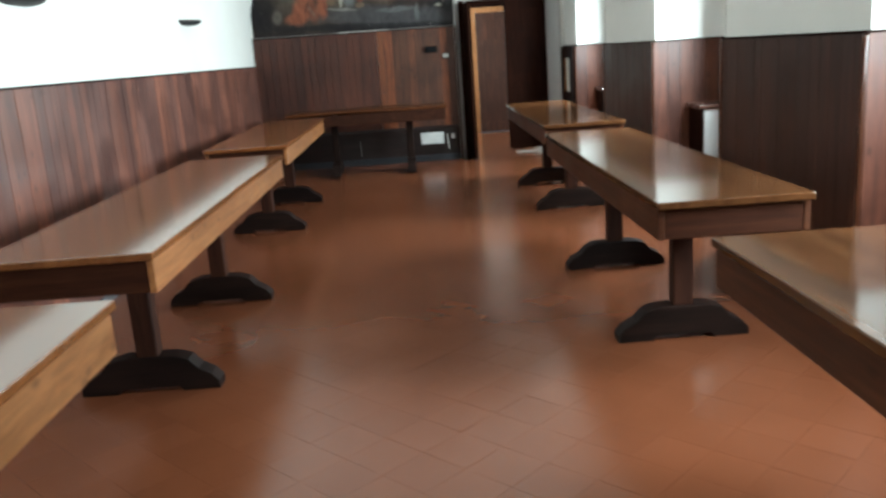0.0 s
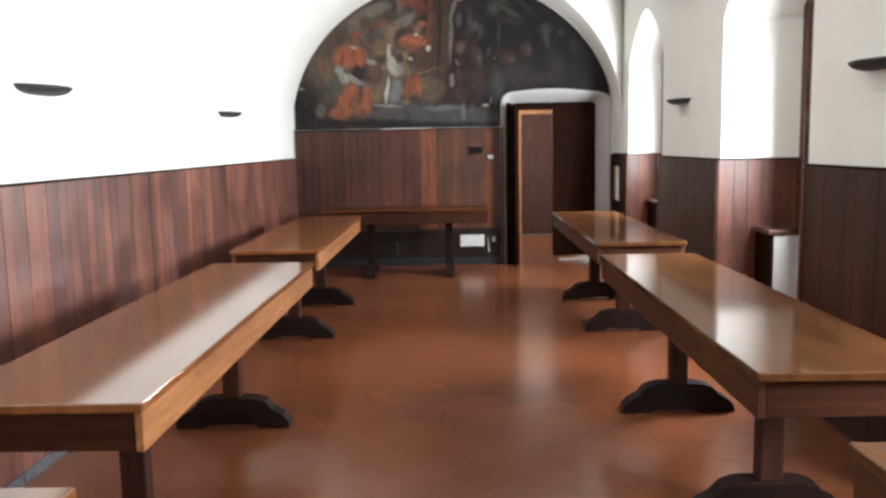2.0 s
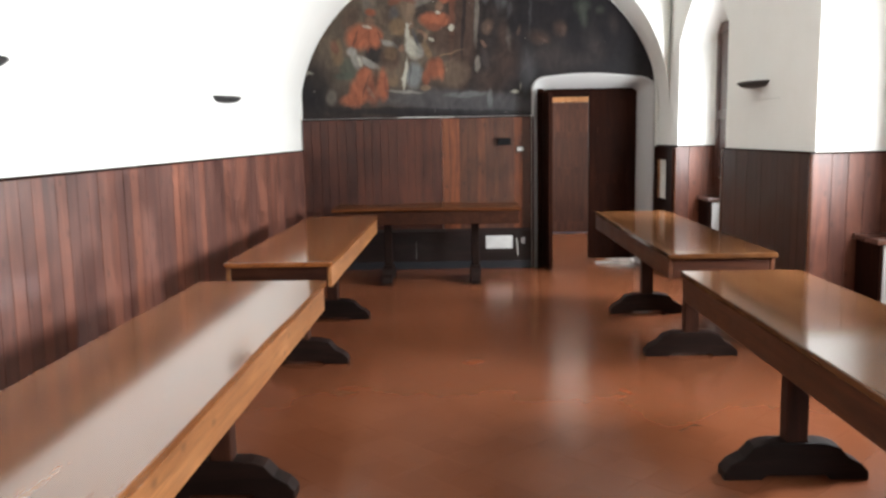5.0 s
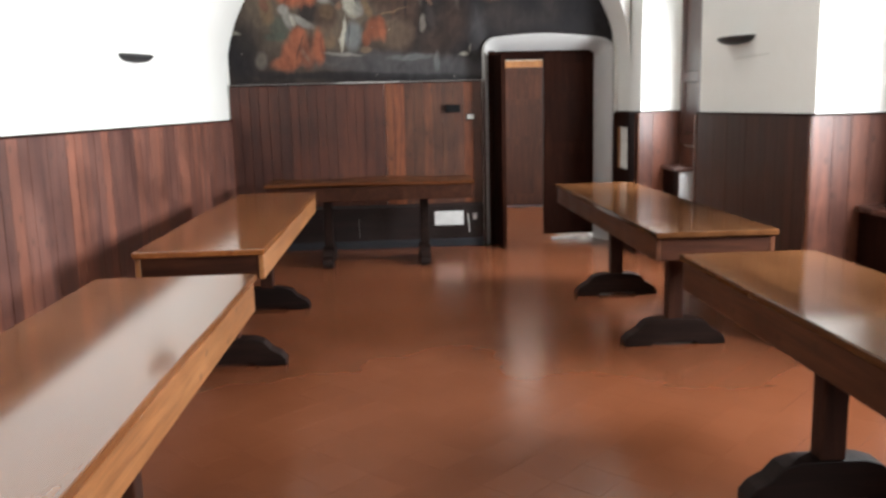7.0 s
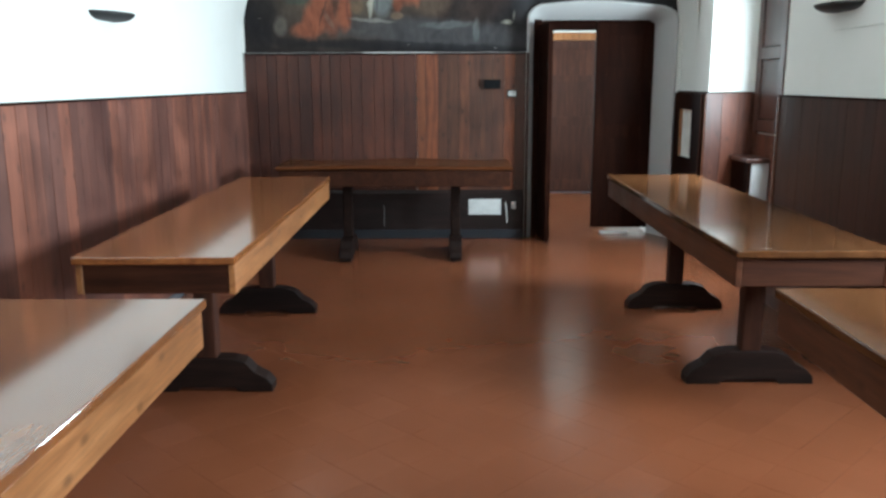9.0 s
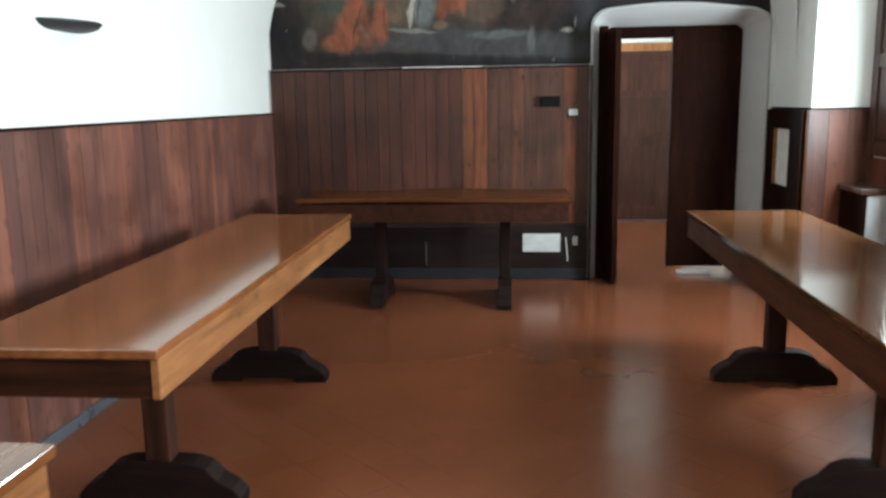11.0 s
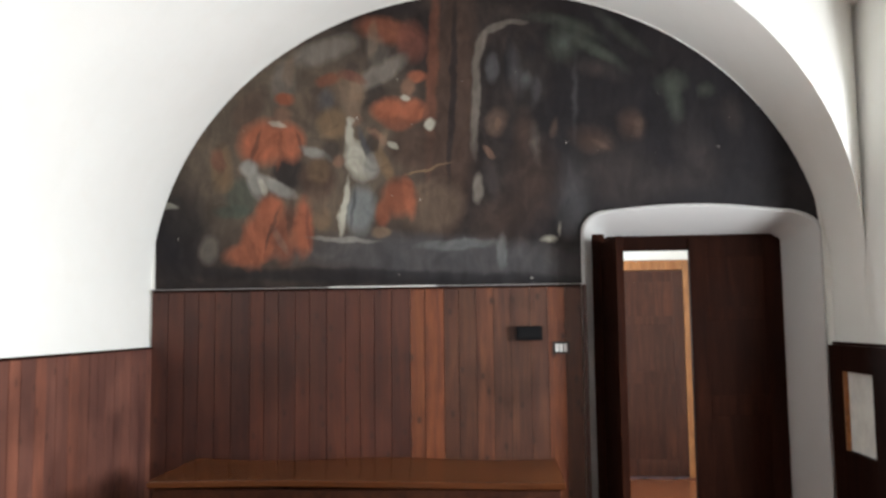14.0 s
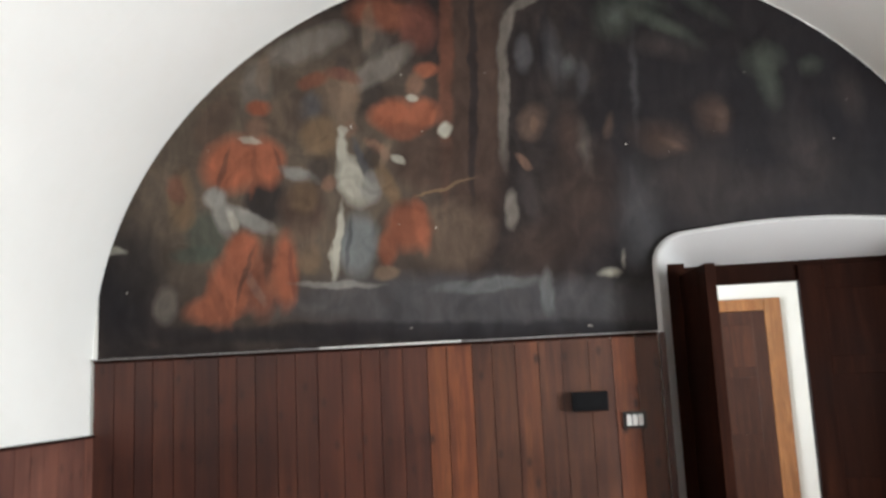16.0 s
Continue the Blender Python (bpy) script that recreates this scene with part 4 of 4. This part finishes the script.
# ---------------------------------------------------------------- lamps on the walls
def wall_lamp(m):
    root = thing("wall_lamp", "shallow black metal half-bowl uplight on the plaster", "wall lamp", "uplights")
    bm = bmesh.new()
    rows = []
    for i in range(9):
        t = i / 8
        rr = 0.215 * math.cos(t * 1.25) ** 0.8
        z = -0.036 * math.sin(t * math.pi / 2) ** 1.2
        row = []
        for j in range(21):
            a = -math.pi / 2 + math.pi * j / 20
            row.append(bm.verts.new((0.004 + rr * 0.62 * math.cos(a), rr * math.sin(a), z)))
        rows.append(row)
    for p, q in zip(rows, rows[1:]):
        for j in range(20):
            bm.faces.new((p[j], p[j + 1], q[j + 1], q[j]))
    bm.faces.new(rows[-1])
    bmesh.ops.solidify(bm, geom=bm.faces[:], thickness=0.004)
    part("bowl", bm, M_BOWL, root, "dark grey bowl", True)
    bm = bmesh.new()
    for j in range(20):
        a, b = -math.pi / 2 + math.pi * j / 20, -math.pi / 2 + math.pi * (j + 1) / 20
        prism(bm, [(0.004 + r * 0.62 * math.cos(t), r * math.sin(t)) for r, t in ((0.207, a), (0.220, a), (0.220, b), (0.207, b))], -0.003, 0.006, "z")
    part("rim", bm, M_IRON, root)
    bm = bmesh.new()
    box(bm, 0.0, 0.03, -0.09, 0.09, -0.03, 0.0, 0.005)
    part("backplate", bm, M_STEEL, root)
    root.matrix_basis = m
    return root


for y in (8.0, 4.75, 1.5):
    wall_lamp(pose(X0, y, 1.80))
for y in (7.93, 4.6):
    lamp = wall_lamp(pose(X1, y, 1.83, 0, 0, 180))
    bm = bmesh.new()
    box(bm, 0.0005, 0.006, -0.10, 0.42, -0.128, -0.121, 0.002)
    part("cable", bm, M_PAPER, lamp, "thin pale cable stapled under the lamp")

# ---------------------------------------------------------------- small things on the end wall
FACE = Y1 - 0.0215
PLINTH_F = Y1 - 0.055
root = thing("vent_plate", "white metal access plate low on the panelling", "vent plate")
bm = bmesh.new()
box(bm, 0.392, 0.692, PLINTH_F - 0.014, PLINTH_F, 0.225, 0.372, 0.004, 2)
part("plate", bm, M_WHITE, root)
for x in (0.405, 0.68):
    bm = bmesh.new()
    bmesh.ops.create_cone(bm, cap_ends=True, segments=10, radius1=0.005, radius2=0.004, depth=0.004, matrix=pose(x, PLINTH_F - 0.016, 0.30, 90))
    part("screw", bm, M_STEEL, root)

root = thing("switch_plate", "dark plate with three white light switches", "light switch")
bm = bmesh.new()
box(bm, 0.738, 0.834, FACE - 0.009, FACE, 1.295, 1.365, 0.003, 2)
part("plate", bm, M_IRON, root)
for k in range(3):
    bm = bmesh.new()
    box(bm, 0.752 + 0.024 * k, 0.772 + 0.024 * k, FACE - 0.015, FACE - 0.0095, 1.307, 1.353, 0.003, 2)
    part("rocker", bm, M_WHITE, root, "white rocker")

root = thing("sensor_box", "small black box fixed on the panelling", "control box")
bm = bmesh.new()
box(bm, 0.53, 0.68, FACE - 0.05, FACE, 1.375, 1.455, 0.006, 2)
part("case", bm, M_BLACK, root)
bm = bmesh.new()
box(bm, 0.545, 0.665, FACE - 0.054, FACE - 0.0505, 1.39, 1.44, 0.002)
part("cover", bm, M_BLACK, root)

root = thing("wall_socket", "small grey socket with a pale hanging cable", "wall socket")
bm = bmesh.new()
box(bm, 0.79, 0.83, PLINTH_F - 0.012, PLINTH_F, 0.28, 0.35, 0.003, 2)
part("socket", bm, M_STEEL, root)
cu = bpy.data.curves.new("cable", "CURVE")
cu.dimensions, cu.bevel_depth, cu.bevel_resolution = "3D", 0.005, 2
sp = cu.splines.new("BEZIER")
sp.bezier_points.add(2)
for p, co in zip(sp.bezier_points, ((0.735, PLINTH_F - 0.006, 0.34), (0.745, PLINTH_F - 0.009, 0.25), (0.752, PLINTH_F - 0.006, 0.15))):
    p.co, p.handle_left_type, p.handle_right_type = co, "AUTO", "AUTO"
cable = new("cable", cu)
cu.materials.append(M_PAPER)
cable.parent = root

root = thing("wall_cable", "thin pale cable end hanging on the black plinth", "cable")
bm = bmesh.new()
bmesh.ops.create_cone(bm, cap_ends=True, segments=8, radius1=0.003, radius2=0.003, depth=0.19, matrix=pose(-0.39, PLINTH_F - 0.003, 0.215))
part("cord", bm, M_DUST, root)

# flat dark board on the short east panelling beside the doorway, with an opening onto pale plaster
root = thing("notice_board", "dark flat wooden board cut open onto pale plaster", "notice board")
NX = X1 - 0.0225
for y0, y1, z0, z1 in ((10.195, 10.442, 0.0, 1.334), (10.805, 10.975, 0.0, 1.334), (10.443, 10.804, 0.0, 0.782), (10.443, 10.804, 1.198, 1.334)):
    bm = bmesh.new()
    box(bm, NX - 0.030, NX, y0, y1, z0, z1, 0.003, 2)
    part("board", bm, M_DOOR, root)
# Lit side of the cut: the light is put into a paler wood.
bm = bmesh.new()
box(bm, NX - 0.028, NX - 0.001, 10.783, 10.804, 0.783, 1.197, 0.002)
part("lining", bm, M_APRON, root, "side of the cut, painted paler as if lit")
bm = bmesh.new()
box(bm, NX - 0.008, NX - 0.001, 10.444, 10.782, 0.784, 1.196)
part("sheet", bm, M_PAPER, root, "pale plaster seen through the cut")

# ---------------------------------------------------------------- floor tiles
TS, JOINT = 0.200, 0.0011
bm = bmesh.new()
h2 = TS / 2 - JOINT / 2
prism(bm, ((-h2, -h2), (h2, -h2), (h2, h2), (-h2, h2)), -0.008, 0.0, "z")
TILE = mesh_of("tile", bm, M_TILE)
tv = [tuple(v.co) for v in TILE.vertices]
tf = [tuple(p.vertices) for p in TILE.polygons]
rng = random.Random(11)
step = TS * math.sqrt(2) / 2
near, verts, faces = 0, [], []
c45 = math.sqrt(0.5)
rows_y = int((14.3 - Y0) / step) + 2
rows_x = int((2.95 - X0) / step) + 2
spots = []
for j in range(rows_y):
    for i in range(rows_x):
        if (i + j) % 2 == 0:
            x, y = X0 + i * step, Y0 + j * step
            if X0 - 0.1 < x < (2.95 if y < 11 else 2.74) and y < 14.2:
                spots.append((x, y))
for x, y in spots:
    dz, tx, ty = rng.uniform(-0.0001, 0.0001), rng.uniform(-0.14, 0.14), rng.uniform(-0.14, 0.14)
    m = pose(x, y, dz, tx, ty, 45 + rng.uniform(-0.4, 0.4))
    if -0.5 < x < 1.2 and 2.4 < y < 9.6 and near < 300:
        piece("tile", TILE, floor, m)
        near += 1
    else:
        o = len(verts)
        verts.extend(tuple(m @ Vector(v)) for v in tv)
        faces.extend(tuple(o + k for k in f) for f in tf)
me = bpy.data.meshes.new("floor_tiles")
me.from_pydata(verts, [], faces)
me.materials.append(M_TILE)
rest = tagged(new("floor_tiles", me), "", "", "", "stuff")
rest.parent = floor
